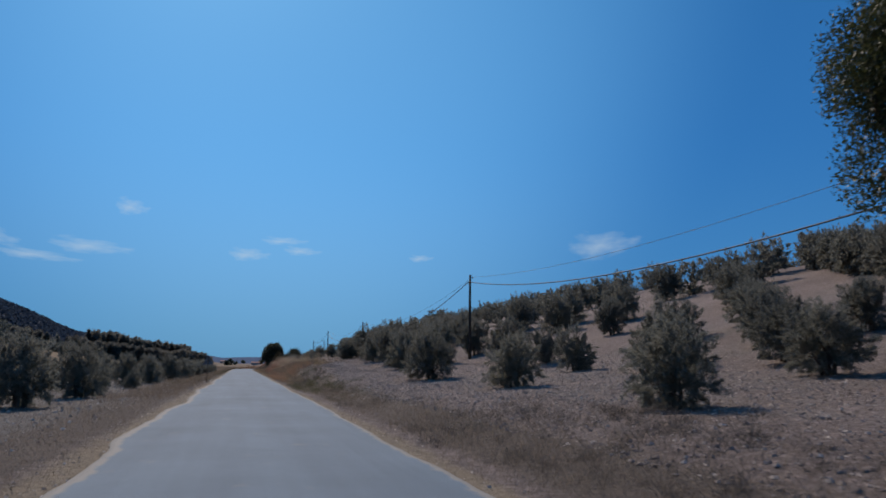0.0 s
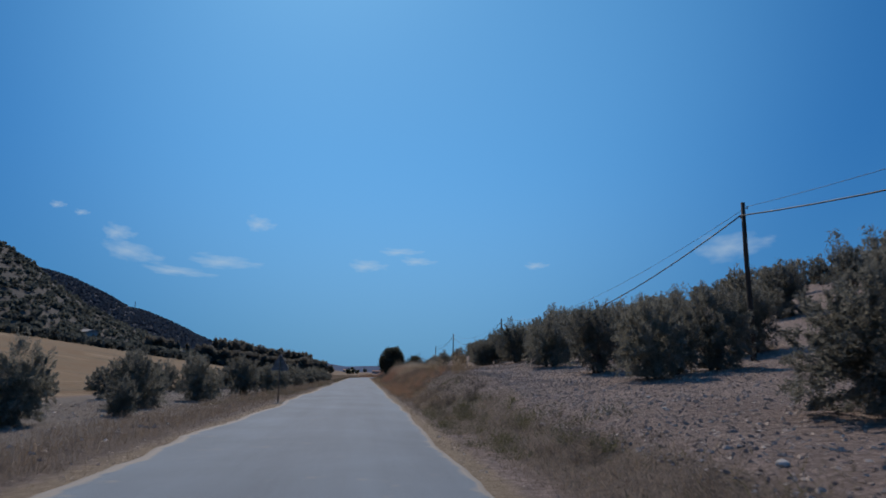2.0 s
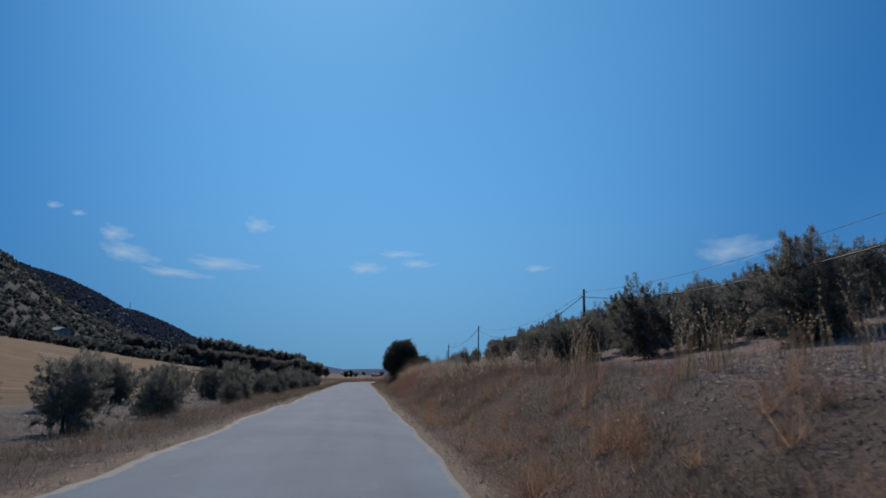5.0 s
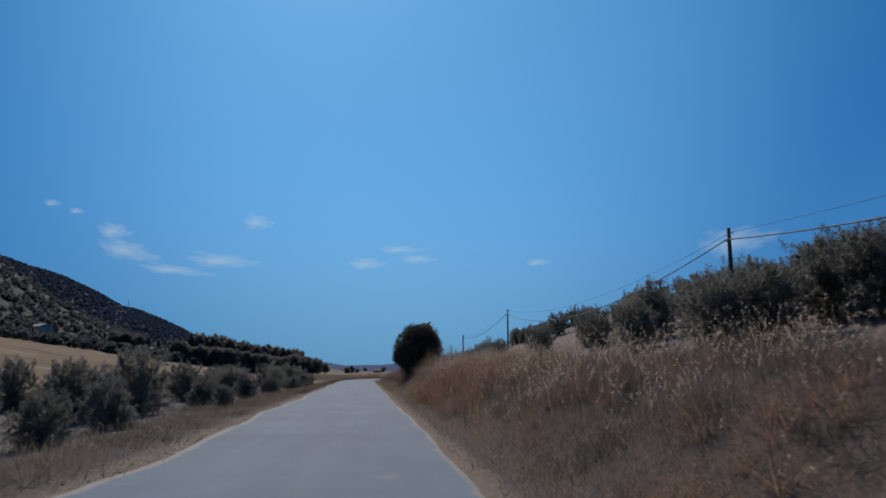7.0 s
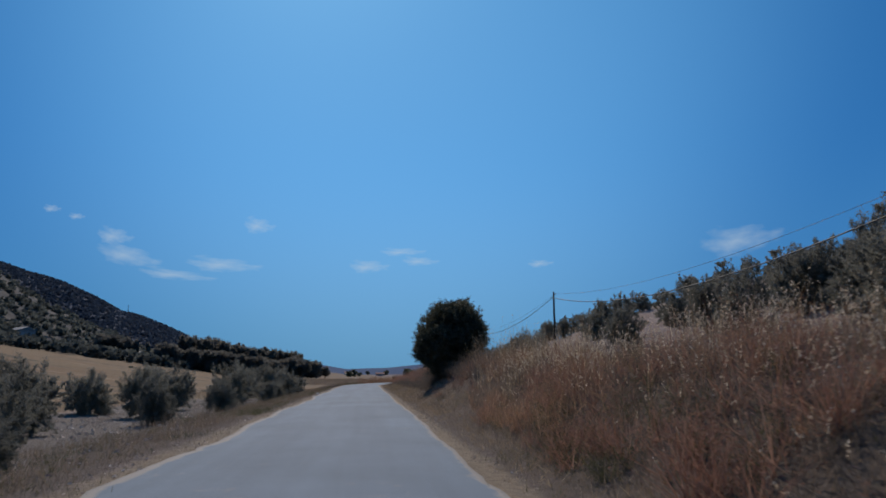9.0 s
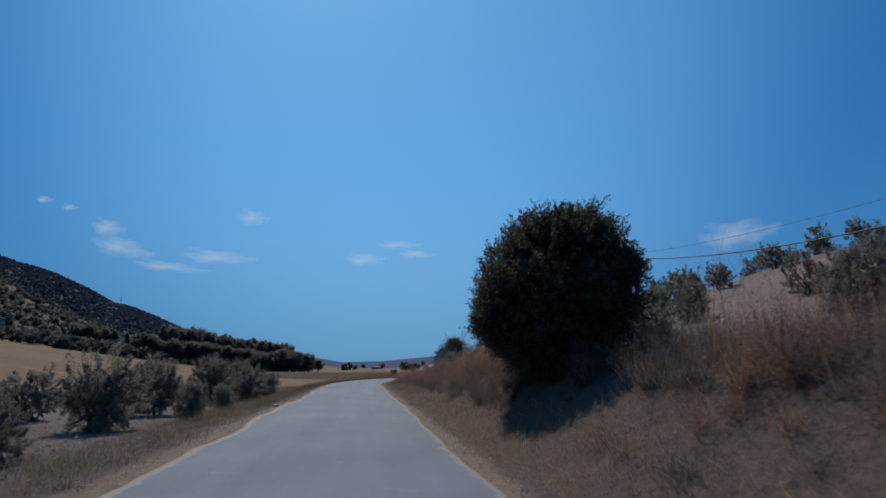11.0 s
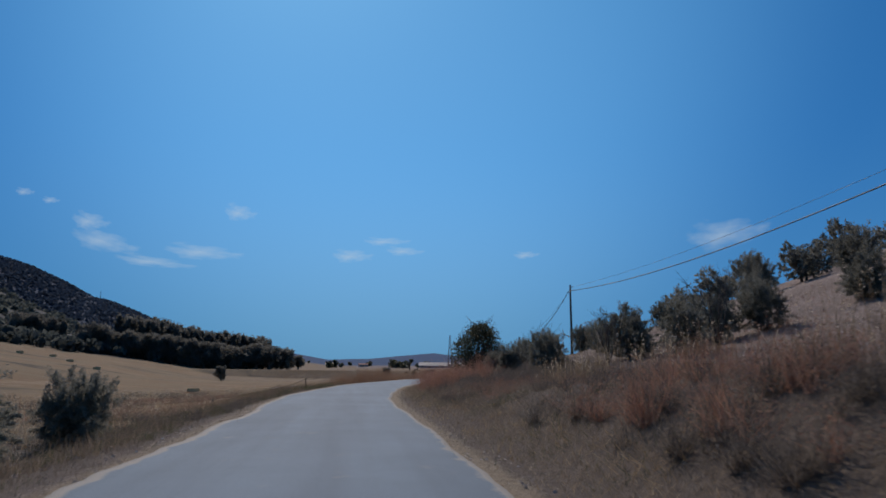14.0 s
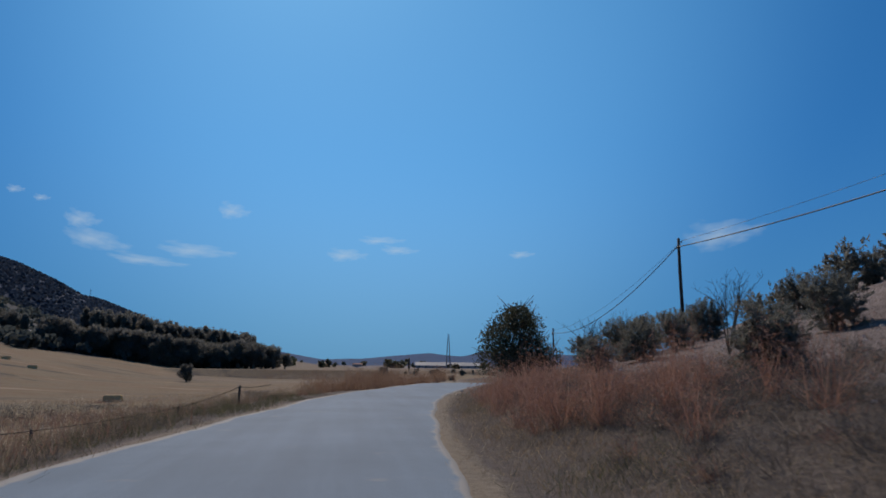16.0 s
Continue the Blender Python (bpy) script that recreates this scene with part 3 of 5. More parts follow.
def make_oak(rng, height, spread):
    """A broad dome of dense dark foliage down to the ground, its outline broken by leafy twigs."""
    root = tagged(new("oak_tree"), "large rounded dark green oak tree on the roadside bank", "tree")
    def girth(k):
        return spread * np.where(k > 0.36, np.sqrt(np.clip(1 - ((k - 0.36) / 0.66) ** 2, 0, 1)), 0.58 + 0.42 * k / 0.36)
    n = 120
    k = 0.10 + 0.86 * rng.random(n) ** 0.9
    w = 6.283 * rng.random(n)
    rr = girth(k) * (0.55 + 0.33 * rng.random(n))
    cs = np.stack([rr * np.cos(w), rr * np.sin(w), k * height * 0.95], 1)
    rs = spread * (0.13 + 0.13 * rng.random(n))
    m = 5200
    which = rng.choice(n, m, p=rs ** 2 / (rs ** 2).sum())
    d = unit(rng.normal(size=(m, 3)))
    roots = cs[which] + d * (rs[which] * (0.5 + 0.5 * rng.random(m)))[:, None]
    core = np.array([0, 0, height * 0.42])
    ways = unit(unit(roots - core) + rng.normal(size=(m, 3)) * 0.45 + np.array([0, 0, 0.25]))
    v = sprigs(rng, roots, ways, 0.14 + 0.26 * rng.random(m), 30, (0.075, 0.042), 0.22)
    q = 900
    kk, ww = 0.15 + 0.83 * rng.random(q), 6.283 * rng.random(q)
    rim = np.stack([girth(kk) * 0.93 * np.cos(ww), girth(kk) * 0.93 * np.sin(ww), kk * height], 1)
    v = np.concatenate([v, sprigs(rng, rim, unit(unit(rim - core) + rng.normal(size=(q, 3)) * 0.4 + np.array([0, 0, 0.3])), 0.18 + 0.25 * rng.random(q), 22, (0.06, 0.03), 0.13)])
    inner = unit(rng.normal(size=(26000, 3))) * (rng.random(26000) ** 0.33)[:, None] * np.array([spread * 0.8, spread * 0.8, height * 0.44]) + np.array([0, 0, height * 0.46])
    v = np.concatenate([v, sprigs(rng, inner[:2600], unit(rng.normal(size=(2600, 3))), np.full(2600, 0.35), 10, (0.16, 0.12), 0.25)])
    v[:, 2] = np.maximum(v[:, 2], 0.02)
    wood = []
    for i in range(14):
        t = cs[i * 8]
        mid = t * 0.5 + np.array([0, 0, 0.25]) + rng.normal(size=3) * 0.12
        wood.append(tube([(0.1 * math.cos(i), 0.1 * math.sin(i), -0.2), (0.15 * math.cos(i), 0.15 * math.sin(i), 0.6), tuple(mid), tuple(t)], [0.13, 0.11, 0.06, 0.015], 7))
    part("trunk", mesh_from("oak_trunk", *join(wood), M_BARK, True), root, "dark rough trunk and limbs")
    part("crown", mesh_from("oak_crown", v, np.arange(len(v)).reshape(-1, 3).tolist(), M_OAK), root)
    return root


def stand(proto, x, y, s=(1, 1, 1), turn=0.0, sink=0.03):
    """A copy of a thing on the ground at x, y."""
    z = float(land(x, y)) - sink
    c = copy_thing(proto, Matrix.Identity(4))
    c.matrix_basis = Matrix.LocRotScale((x, y, z), Euler((0, 0, turn)), Vector(s))
    return c


# ---------------------------------------------------------------- trees
RNG = np.random.default_rng(11)
GROVE = "olive trees of the grove"
LEAN = (0.0, 0.16, -0.10, 0.06, -0.14, 0.10)
OLIVE_LABEL = "bushy grey-green olive tree with several low stems on bare soil"
OLIVES = [make_olive(np.random.default_rng(20 + k), OLIVE_LABEL, GROVE, 320, 120, (0.031, 0.0098), (3, 2, 4, 2, 3, 3)[k], LEAN[k]) for k in range(6)]
FAR_OLIVES = [make_olive(np.random.default_rng(30 + k), OLIVE_LABEL, GROVE, 110, 30, (0.078, 0.034), 3, LEAN[k]) for k in range(6)]


def olive(x, y, h, w=1.0, far=False):
    kinds = FAR_OLIVES if far else OLIVES
    return stand(kinds[int(RNG.integers(6))], x, y, (h * w, h * w, h), float(RNG.random() * 6.28))


for x, y, h, w in [(6.8, 9.4, 1.75, 1), (7.9, 19.9, 1.85, 1.1), (7.9, 30.2, 2.5, 1), (8.9, 41.0, 2.5, .9), (10.3, 42.0, 2.5, .75), (12.0, 42.8, 2.9, .9), (9.7, 47.8, 2.8, 1),
                   (13.6, 26, 2.1, 1), (18.4, 19.5, 2.3, 1), (14.7, 21.2, 2.7, 1), (15.1, 37.8, 2.8, 1), (19.5, 26.6, 2.3, 1), (22.2, 37, 2.4, 1), (15.3, 32.5, 2.0, 1), (14.8, 55.4, 3.0, 1),
                   (10.4, 57.4, 2.8, 1), (16.3, 47.3, 2.8, 1), (23.4, 47.5, 3, 1), (26.2, 50.5, 3.1, 1), (23, 25.2, 2.3, 1),
                   (15.8, 15.9, 2.2, 1), (13.6, 12.2, 1.9, 1.15), (19.9, 16.2, 1.9, 1.1), (20.6, 22.0, 2.2, 1), (28.9, 32.7, 2.8, 1.1)]:
    olive(x, y, h, w)
for x, y, h, w in [(27, 43, 3, 1), (35, 49, 3.2, 1), (32.2, 36.8, 3, 1), (24.2, 57, 3.2, 1), (34.7, 64, 3.2, 1), (19.4, 60.5, 3.1, 1), (13.0, 63.3, 3.5, 1.05), (18.4, 67, 3.2, 1.1),
                   (16.5, 75.3, 3.9, 1), (21.5, 70, 3, 1), (15.4, 86.8, 4.1, .9), (19.5, 83, 3.4, 1), (18.4, 94, 3.4, 1), (15.4, 109.5, 3.0, 1), (18.5, 114, 3.9, .9), (22, 101, 3.1, 1), (22.5, 122, 3.2, 1), (16.3, 133, 2.8, 1), (13.6, 97, 2.9, 1.1), (15.2, 96.3, 3.1, 1.1)]:
    olive(x, y, h, w)
for x, y, h, w in [(23, 157.5, 2.9, 1), (17.2, 164.2, 3.1, .95), (14.8, 157, 2.6, 1), (23.1, 200, 2.0, 1), (22.2, 209, 2.0, 1), (26, 178, 2.6, 1), (12.6, 141, 2.2, 1), (11.4, 199, 1.6, 1.1), (13.0, 197, 1.9, 1.1), (14.4, 202, 2.1, 1.1), (16.2, 200, 2.0, 1.1), (17.6, 206, 2.2, 1), (10.2, 195, 1.4, 1.1), (19.9, 203.6, 2.3, 1)]:
    olive(x, y, h, w)
for x, y, h, w in [(8.4, 176, 1.7, 1.2), (8.0, 181.3, 1.4, 1.2), (13.0, 181, 1.7, 1), (11.0, 173.3, 2.2, 1.1), (11.9, 170.4, 2.1, 1.1), (14.6, 172.9, 2.0, 1), (16.4, 172.3, 2.1, 1),
                   (20.6, 171.5, 2.2, 1), (16.2, 177.5, 2.0, 1), (16.3, 189.5, 2.0, 1.1), (21, 190, 2.0, 1), (22, 181, 2.1, 1), (27, 120, 3.4, 1), (24, 141, 3.2, 1), (27, 171, 2.6, 1), (27, 189, 3.1, 1)]:
    olive(x, y, h, w)
for x, y, h, w in [(28.5, 197, 1.9, 1), (31, 204, 2.0, 1), (25, 204, 1.8, 1), (28, 211, 1.9, 1), (33, 190, 2.1, 1)]:
    olive(x, y, h, w, True)
for i in range(22):      # a close row along the skyline of the grove
    olive(32 + 0.62 * i + RNG.normal() * 0.4, 22.5 + 0.95 * i + RNG.normal() * 0.5, 2.7 + 0.6 * RNG.random(), 0.8, True)
for i in range(15):
    olive(18.8 + RNG.normal() * 0.9 + (i % 2) * 2.6, 76 + 3.7 * i + RNG.normal(), 3.0 + 0.7 * RNG.random(), 0.95)
# the rows that climb the hill behind
for row in range(9):
    for col in range(26):
        x, y = 30 + row * 7.2 + RNG.normal() * 0.9, 4 + col * 8.4 + (row % 2) * 3 + RNG.normal() * 1.0
        if y < 60 and x < 38 or y > 212:
            continue
        if RNG.random() < 0.86:
            olive(x, y, 2.6 + 0.9 * RNG.random(), 0.95 + 0.2 * RNG.random(), True)
# the row beside the road on the other side
for x, y, h, w in [(-8.3, 24.6, 2.2, 1), (-8.0, 31.4, 2.1, 1), (-8.8, 39.6, 1.9, .9), (-8.5, 48, 1.9, .95), (-8.0, 55.5, 1.9, .95), (-7.1, 63.2, 2.0, .95), (-6.9, 70.4, 1.7, .95),
                   (-6.6, 76.8, 1.5, 1), (-7.9, 82.5, 1.6, 1), (-8.8, 95, 1.7, 1), (-8.4, 99.5, 2.1, 1), (-10.1, 113, 1.9, 1), (-9.5, 122.6, 1.9, 1), (-10.4, 130.3, 2, 1), (-8.9, 136.8, 1.9, 1)]:
    olive(x, y, h * (1.15 if y < 134 else 1.38), w * 1.05)
for x, y, h, w in [(-9.4, 145.4, 1.9, 1), (-8.9, 155.5, 2.1, 1.05), (-8.3, 161.8, 2.0, 1.05), (-7.6, 167, 1.5, 1), (-8.2, 169, 1.3, 1), (-12, 88, 1.8, 1), (-13.5, 101, 1.8, 1), (-11.5, 106, 1.5, 1),
                   (-13, 61, 1.9, 1), (-13.6, 69, 1.8, 1), (-13, 44, 2, 1), (-14, 30, 2.1, 1), (-13, 77, 1.8, 1), (-14, 116, 1.8, 1), (-13, 126, 1.8, 1), (-13.5, 137, 1.7, 1)]:
    olive(x, y, h * (1.15 if y < 134 else 1.38), w * 1.05)
# a second and third row behind it, and low bushy ones that close the row
for i in range(34):
    olive(-12.6 - 5.2 * (i % 2) + RNG.normal() * 0.8, 26 + 3.9 * i + RNG.normal(), 1.55 + 0.5 * RNG.random(), 1.05, True)
for x, y, h, w in [(-7.6, 44, 1.2, 1), (-8.2, 59.5, 1.4, 1), (-7.3, 80, 1.2, 1.1), (-6.2, 87, 1.1, 1.1), (-6.6, 91.5, 1.5, 1), (-6.1, 104, 1.0, 1.2), (-7.8, 107.5, 1.6, 1), (-7.4, 117, 1.7, 1), (-7.2, 126.5, 1.6, 1),
                   (-7.0, 141.5, 1.5, 1), (-7.2, 149, 1.3, 1), (-11, 156, 1.6, 1), (-10.5, 163.5, 1.5, 1)]:
    olive(x, y, h, w)
for i, p in enumerate(OLIVES + FAR_OLIVES):
    p.matrix_basis = Matrix.LocRotScale((44 + i * 5, 2 + i, float(land(44 + i * 5, 2 + i)) - 0.05), None, Vector((2.9, 2.9, 2.9)))

# the big dark tree on the bank
big = make_oak(np.random.default_rng(5), 4.2, 2.3)
big.location = (4.58, 129.0, float(land(4.58, 129.0)) - 0.15)
big.scale = (0.86, 1.35, 0.95)
# the tree at the bend, half bare
bend = make_tree("bend_tree", np.random.default_rng(6), 7.6, 4.0, 1.5, 2, 15, 15000, (0.24, 0.11), M_DARKLEAF,
                 "dark leafy tree with bare upper twigs at the bend", "tree", "", low=0.22, shell=0.4, bare=34)
bend.location = (15.9, 228, float(land(15.9, 228)) - 0.1)
# the tall tree by the start
tall = make_tree("poplar_tree", np.random.default_rng(7), 12.0, 2.4, 2.6, 1, 34, 90000, (0.12, 0.05), M_TALLLEAF,
                 "tall green poplar tree with hanging leafy branches", "tree", "", low=0.32, squash=1.3, shell=0.25, fray=0.09, simple=True)
tall.location = (12.5, 7.4, float(land(12.5, 7.4)) - 0.1)



def make_bare(x, y, h, spread):
    """A thin leafless shrub: stems that fork twice into fine twigs."""
    rng = np.random.default_rng(int(x * 31 + y * 7))
    root = new("bare_shrub")
    root.location = (x, y, float(land(x, y)) - 0.05)
    tagged(root, "thin leafless grey shrub with fine bare twigs", "shrub", "bare shrubs by the road")
    stems, twigs = [], []
    for i in range(5):
        w = 6.283 * rng.random()
        tip = Vector((spread * 0.4 * math.cos(w), spread * 0.4 * math.sin(w), h * (0.55 + 0.15 * rng.random())))
        stems.append(tube([(0, 0, 0), tip * 0.5 + Vector(rng.normal(size=3)) * 0.05, tip], [0.03, 0.022, 0.012], 5))
        for k in range(9):
            a = tip * (0.55 + 0.45 * rng.random())
            b = a + Vector((rng.normal() * spread * 0.28, rng.normal() * spread * 0.28, h * (0.12 + 0.25 * rng.random())))
            twigs.append(tube([a, (a + b) / 2 + Vector(rng.normal(size=3)) * 0.04, b], [0.010, 0.007, 0.003], 4))
            for q in range(3):
                c = a + (b - a) * (0.4 + 0.6 * rng.random())
                d = c + Vector((rng.normal() * 0.16, rng.normal() * 0.16, 0.1 + 0.2 * rng.random()))
                twigs.append(tube([c, d], [0.005, 0.002], 3))
    part("stem", mesh_from("shrub_stems", *join(stems), M_BARK, True), root)
    part("twig", mesh_from("shrub_twigs", *join(twigs), M_BARK), root)


for x, y, h, w in [(12.1, 189, 2.9, 1.2), (13.0, 170, 3.6, 1.5), (11.7, 199, 2.6, 1.6), (16.0, 205, 3.0, 1.5), (9.6, 172, 2.2, 1.0)]:
    make_bare(x, y, h, w)

# the belt of dark conifers and broad trees at the foot of the hill
BELT = "dark trees of the wood belt"
PINES = [make_tree("pine_tree", np.random.default_rng(40 + k), 1.0, 0.15, 0.12, 1, 16, 2600, (0.06, 0.028), M_BELT,
                   "tall narrow dark conifer in a dense wood belt", "tree", BELT, low=0.2, squash=1.5, shell=0.2) for k in range(3)]
BROADS = [make_tree("round_tree", np.random.default_rng(50 + k), 1.0, 0.50, 0.2, 1, 14, 4200, (0.065, 0.035), M_BELT,
                    "round dark broadleaf tree at the edge of the wood belt", "tree", BELT, low=0.2, squash=0.9, shell=0.3) for k in range(3)]
for i in range(84):
    k = (i + RNG.random()) / 84
    x, y = -80 + 47 * k + RNG.normal() * 0.8, 392 + 12 * k + 7 * (i % 3) + RNG.normal() * 2
    h = (17.4 - 4.2 * k) * (0.93 + 0.14 * RNG.random()) - float(land(x, y)) * 0.35
    stand(PINES[i % 3], x, y, (h, h, h), float(RNG.random() * 6), 0.3)
for i in range(44):
    k = (i + RNG.random()) / 44
    x, y = -84 + 60 * k + RNG.normal(), 378 + 14 * k + RNG.normal() * 3
    h = 6.8 + 3.0 * RNG.random()
    stand(BROADS[i % 3], x, y, (h * 1.05, h * 1.05, h), float(RNG.random() * 6), 0.3)
stand(BROADS[0], -31.0, 398, (9.5, 9.5, 12.3), 1.0, 0.3)
stand(BROADS[1], -21.5, 388, (7.5, 7.5, 7.5), 2.0, 0.3)
stand(BROADS[2], -18.0, 392, (5.5, 5.5, 5.5), 3.0, 0.3)
stand(BROADS[1], -26.2, 291, (3.0, 3.0, 3.2), 2.0, 0.1)
for i, p in enumerate(PINES + BROADS):
    p.matrix_basis = Matrix.LocRotScale((-92 - 5 * i, 402, float(land(-92 - 5 * i, 402)) - 0.3), None, Vector((10, 10, 10)))


# ---------------------------------------------------------------- the telephone line
POLES = [(13.8, -9.5, 8.0), (15.24, 45.6, 8.3), (16.75, 101.0, 8.05), (18.0, 154.7, 9.25), (20.0, 206.2, 8.9), (27.0, 252.0, 6.2), (44.0, 300.0, 5.0)]


def make_pole(x, y, top):
    z0 = float(land(x, y)) - 0.3
    root = new("telephone_pole")
    root.location = (x, y, z0)
    h = top - z0
    tagged(root, "weathered dark wooden telephone pole standing in the grove", "pole", "telephone poles")
    v, f = tube([(0, 0, 0), (0.01, 0, h * 0.35), (-0.01, 0.01, h * 0.7), (0, 0, h)], [0.115, 0.105, 0.095, 0.08], 12)
    part("shaft", mesh_from("pole_shaft", v, f, M_POLE, True), root)
    v, f = tube([(0, 0, h - 0.62), (-0.16, 0, h - 0.60)], [0.018, 0.018], 6)
    arm = part("bracket", mesh_from("pole_bracket", v, f, M_STEEL), root, "small dull steel cable bracket")
    v, f = tube([(-0.14, 0, h - 0.66), (-0.14, 0, h - 0.52)], [0.035, 0.03], 8)
    part("clamp", mesh_from("pole_clamp", v, f, M_STEEL), arm)
    v, f = tube([(0.1, 0, h - 0.25), (0.2, 0, h - 0.22)], [0.014, 0.014], 6)
    peg = part("peg", mesh_from("pole_peg", v, f, M_STEEL), root, "small steel peg near the top")
    v, f = tube([(0.19, 0, h - 0.26), (0.19, 0, h - 0.14)], [0.03, 0.022], 8)
    part("insulator", mesh_from("pole_insulator", v, f, M_STEEL), peg)


for px, py, pt in POLES:
    make_pole(px, py, pt)


def make_cable(name, a, b, sag, r, label):
    pts = []
    for i in range(25):
        k = i / 24
        pts.append((a[0] + (b[0] - a[0]) * k, a[1] + (b[1] - a[1]) * k, a[2] + (b[2] - a[2]) * k - sag * 4 * k * (1 - k)))
    v, f = tube(pts, [r] * 25, 6)
    tagged(new(name, mesh_from(name, v, f, M_CABLE, True)), label, "cable", "cables between the poles")


SAGS = (2.2, 2.2, 2.1, 1.1, 1.6, 1.4)
for (ax, ay, at), (bx, by, bt), sag in zip(POLES, POLES[1:], SAGS):
    make_cable("telephone_cable", (ax - 0.14, ay, at - 0.55), (bx - 0.14, by, bt - 0.55), sag, 0.028, "thick black sagging telephone cable between wooden poles")
    make_cable("thin_wire", (ax + 0.19, ay, at - 0.16), (bx + 0.19, by, bt - 0.16), 0.68 * sag, 0.009, "thin dark wire above the telephone cable")


# ---------------------------------------------------------------- grass, weeds, stones
def blades(name, rng, xs, ys, heights, width, mat, label, lean=0.25, seeds=0.0, category="grass", simple=False):
    """Upright dry stalks, each a bent tapering blade, with seed heads on some."""
    n = len(xs)
    z = land(xs, ys) - 0.03
    w = rng.random(n) * 6.283
    tilt = rng.normal(size=(n, 2)) * lean
    h = heights
    base = np.stack([xs, ys, z], 1)
    side = np.stack([np.cos(w), np.sin(w), 0 * w], 1) * (width * (0.6 + 0.8 * rng.random(n)))[:, None] * 0.5
    mid = base + np.stack([tilt[:, 0] * h * 0.35, tilt[:, 1] * h * 0.35, h * 0.6], 1)
    tip = base + np.stack([tilt[:, 0] * h, tilt[:, 1] * h, h], 1)
    if simple:
        v = np.stack([base - side, base + side, tip], 1).reshape(-1, 3)
        f = np.arange(n * 3).reshape(-1, 3).tolist()
    else:
        v = np.stack([base - side, base + side, mid + side * 0.7, mid - side * 0.7, tip], 1).reshape(-1, 3)
        k = np.arange(n) * 5
        f = [tuple(q) for q in np.stack([k, k + 1, k + 2, k + 3], 1).tolist()] + [tuple(q) for q in np.stack([k + 3, k + 2, k + 4], 1).tolist()]
    me = mesh_from(name, v, f, mat)
    tagged(new(name, me), label, category, kind="stuff")
    if seeds:
        m = rng.random(n) < seeds
        t, hh = tip[m], h[m]
        reps = 9
        down = np.repeat(mid[m] - t, reps, 0) * (0.75 * rng.random(len(t) * reps))[:, None]
        c = np.repeat(t, reps, 0) + down + rng.normal(size=(len(t) * reps, 3)) * 0.008
        d = rng.normal(size=(len(c), 3)) * 0.5
        d[:, 2] -= 0.9
        d /= np.linalg.norm(d, axis=1)[:, None]
        s = np.cross(d, rng.normal(size=d.shape))
        s /= np.linalg.norm(s, axis=1)[:, None]
        ln = 0.030 * (0.7 + 0.6 * rng.random(len(c)))[:, None]
        v = np.stack([c - d * ln * 0.5, c + s * ln * 0.2, c + d * ln * 0.5, c - s * ln * 0.2], 1).reshape(-1, 3)
        k = np.arange(len(c)) * 4
        tagged(new("seed_heads", mesh_from("seed_heads", v, np.stack([k, k + 1, k + 2, k + 3], 1).tolist(), M_SEED)), "pale dry hanging seed heads on tall weed stalks", "weeds", kind="stuff")


def clumped(rng, n, x0, x1, y0, y1, size=0.35, per=14, thin=None):
    """Points gathered in tufts over a strip that follows the road."""
    m = max(1, n // per)
    cx, cy = x0 + (x1 - x0) * rng.random(m), y0 + (y1 - y0) * rng.random(m)
    k = rng.integers(m, size=n)
    x, y = cx[k] + rng.normal(size=n) * size * 0.5, cy[k] + rng.normal(size=n) * size * 0.5
    return x + road_off(np.minimum(y, 260)), y, k, m


def strip(name, seed, n, e0, e1, y0, y1, h, spread, width, mat, label, right=True, lean=0.25, seeds=0.0, per=14, size=0.4, category="grass", simple=False):
    rng = np.random.default_rng(seed)
    a, b = (1.5 + e0, 1.5 + e1) if right else (-2.98 - e1, -2.98 - e0)
    x, y, k, m = clumped(rng, n, a, b, y0, y1, size, per)
    hh = h * (1 + spread * rng.normal(size=m))[k] * (0.55 + 0.6 * rng.random(n))
    blades(name, rng, x, y, np.clip(hh, 0.04, 3), width, mat, label, lean, seeds, category, simple)


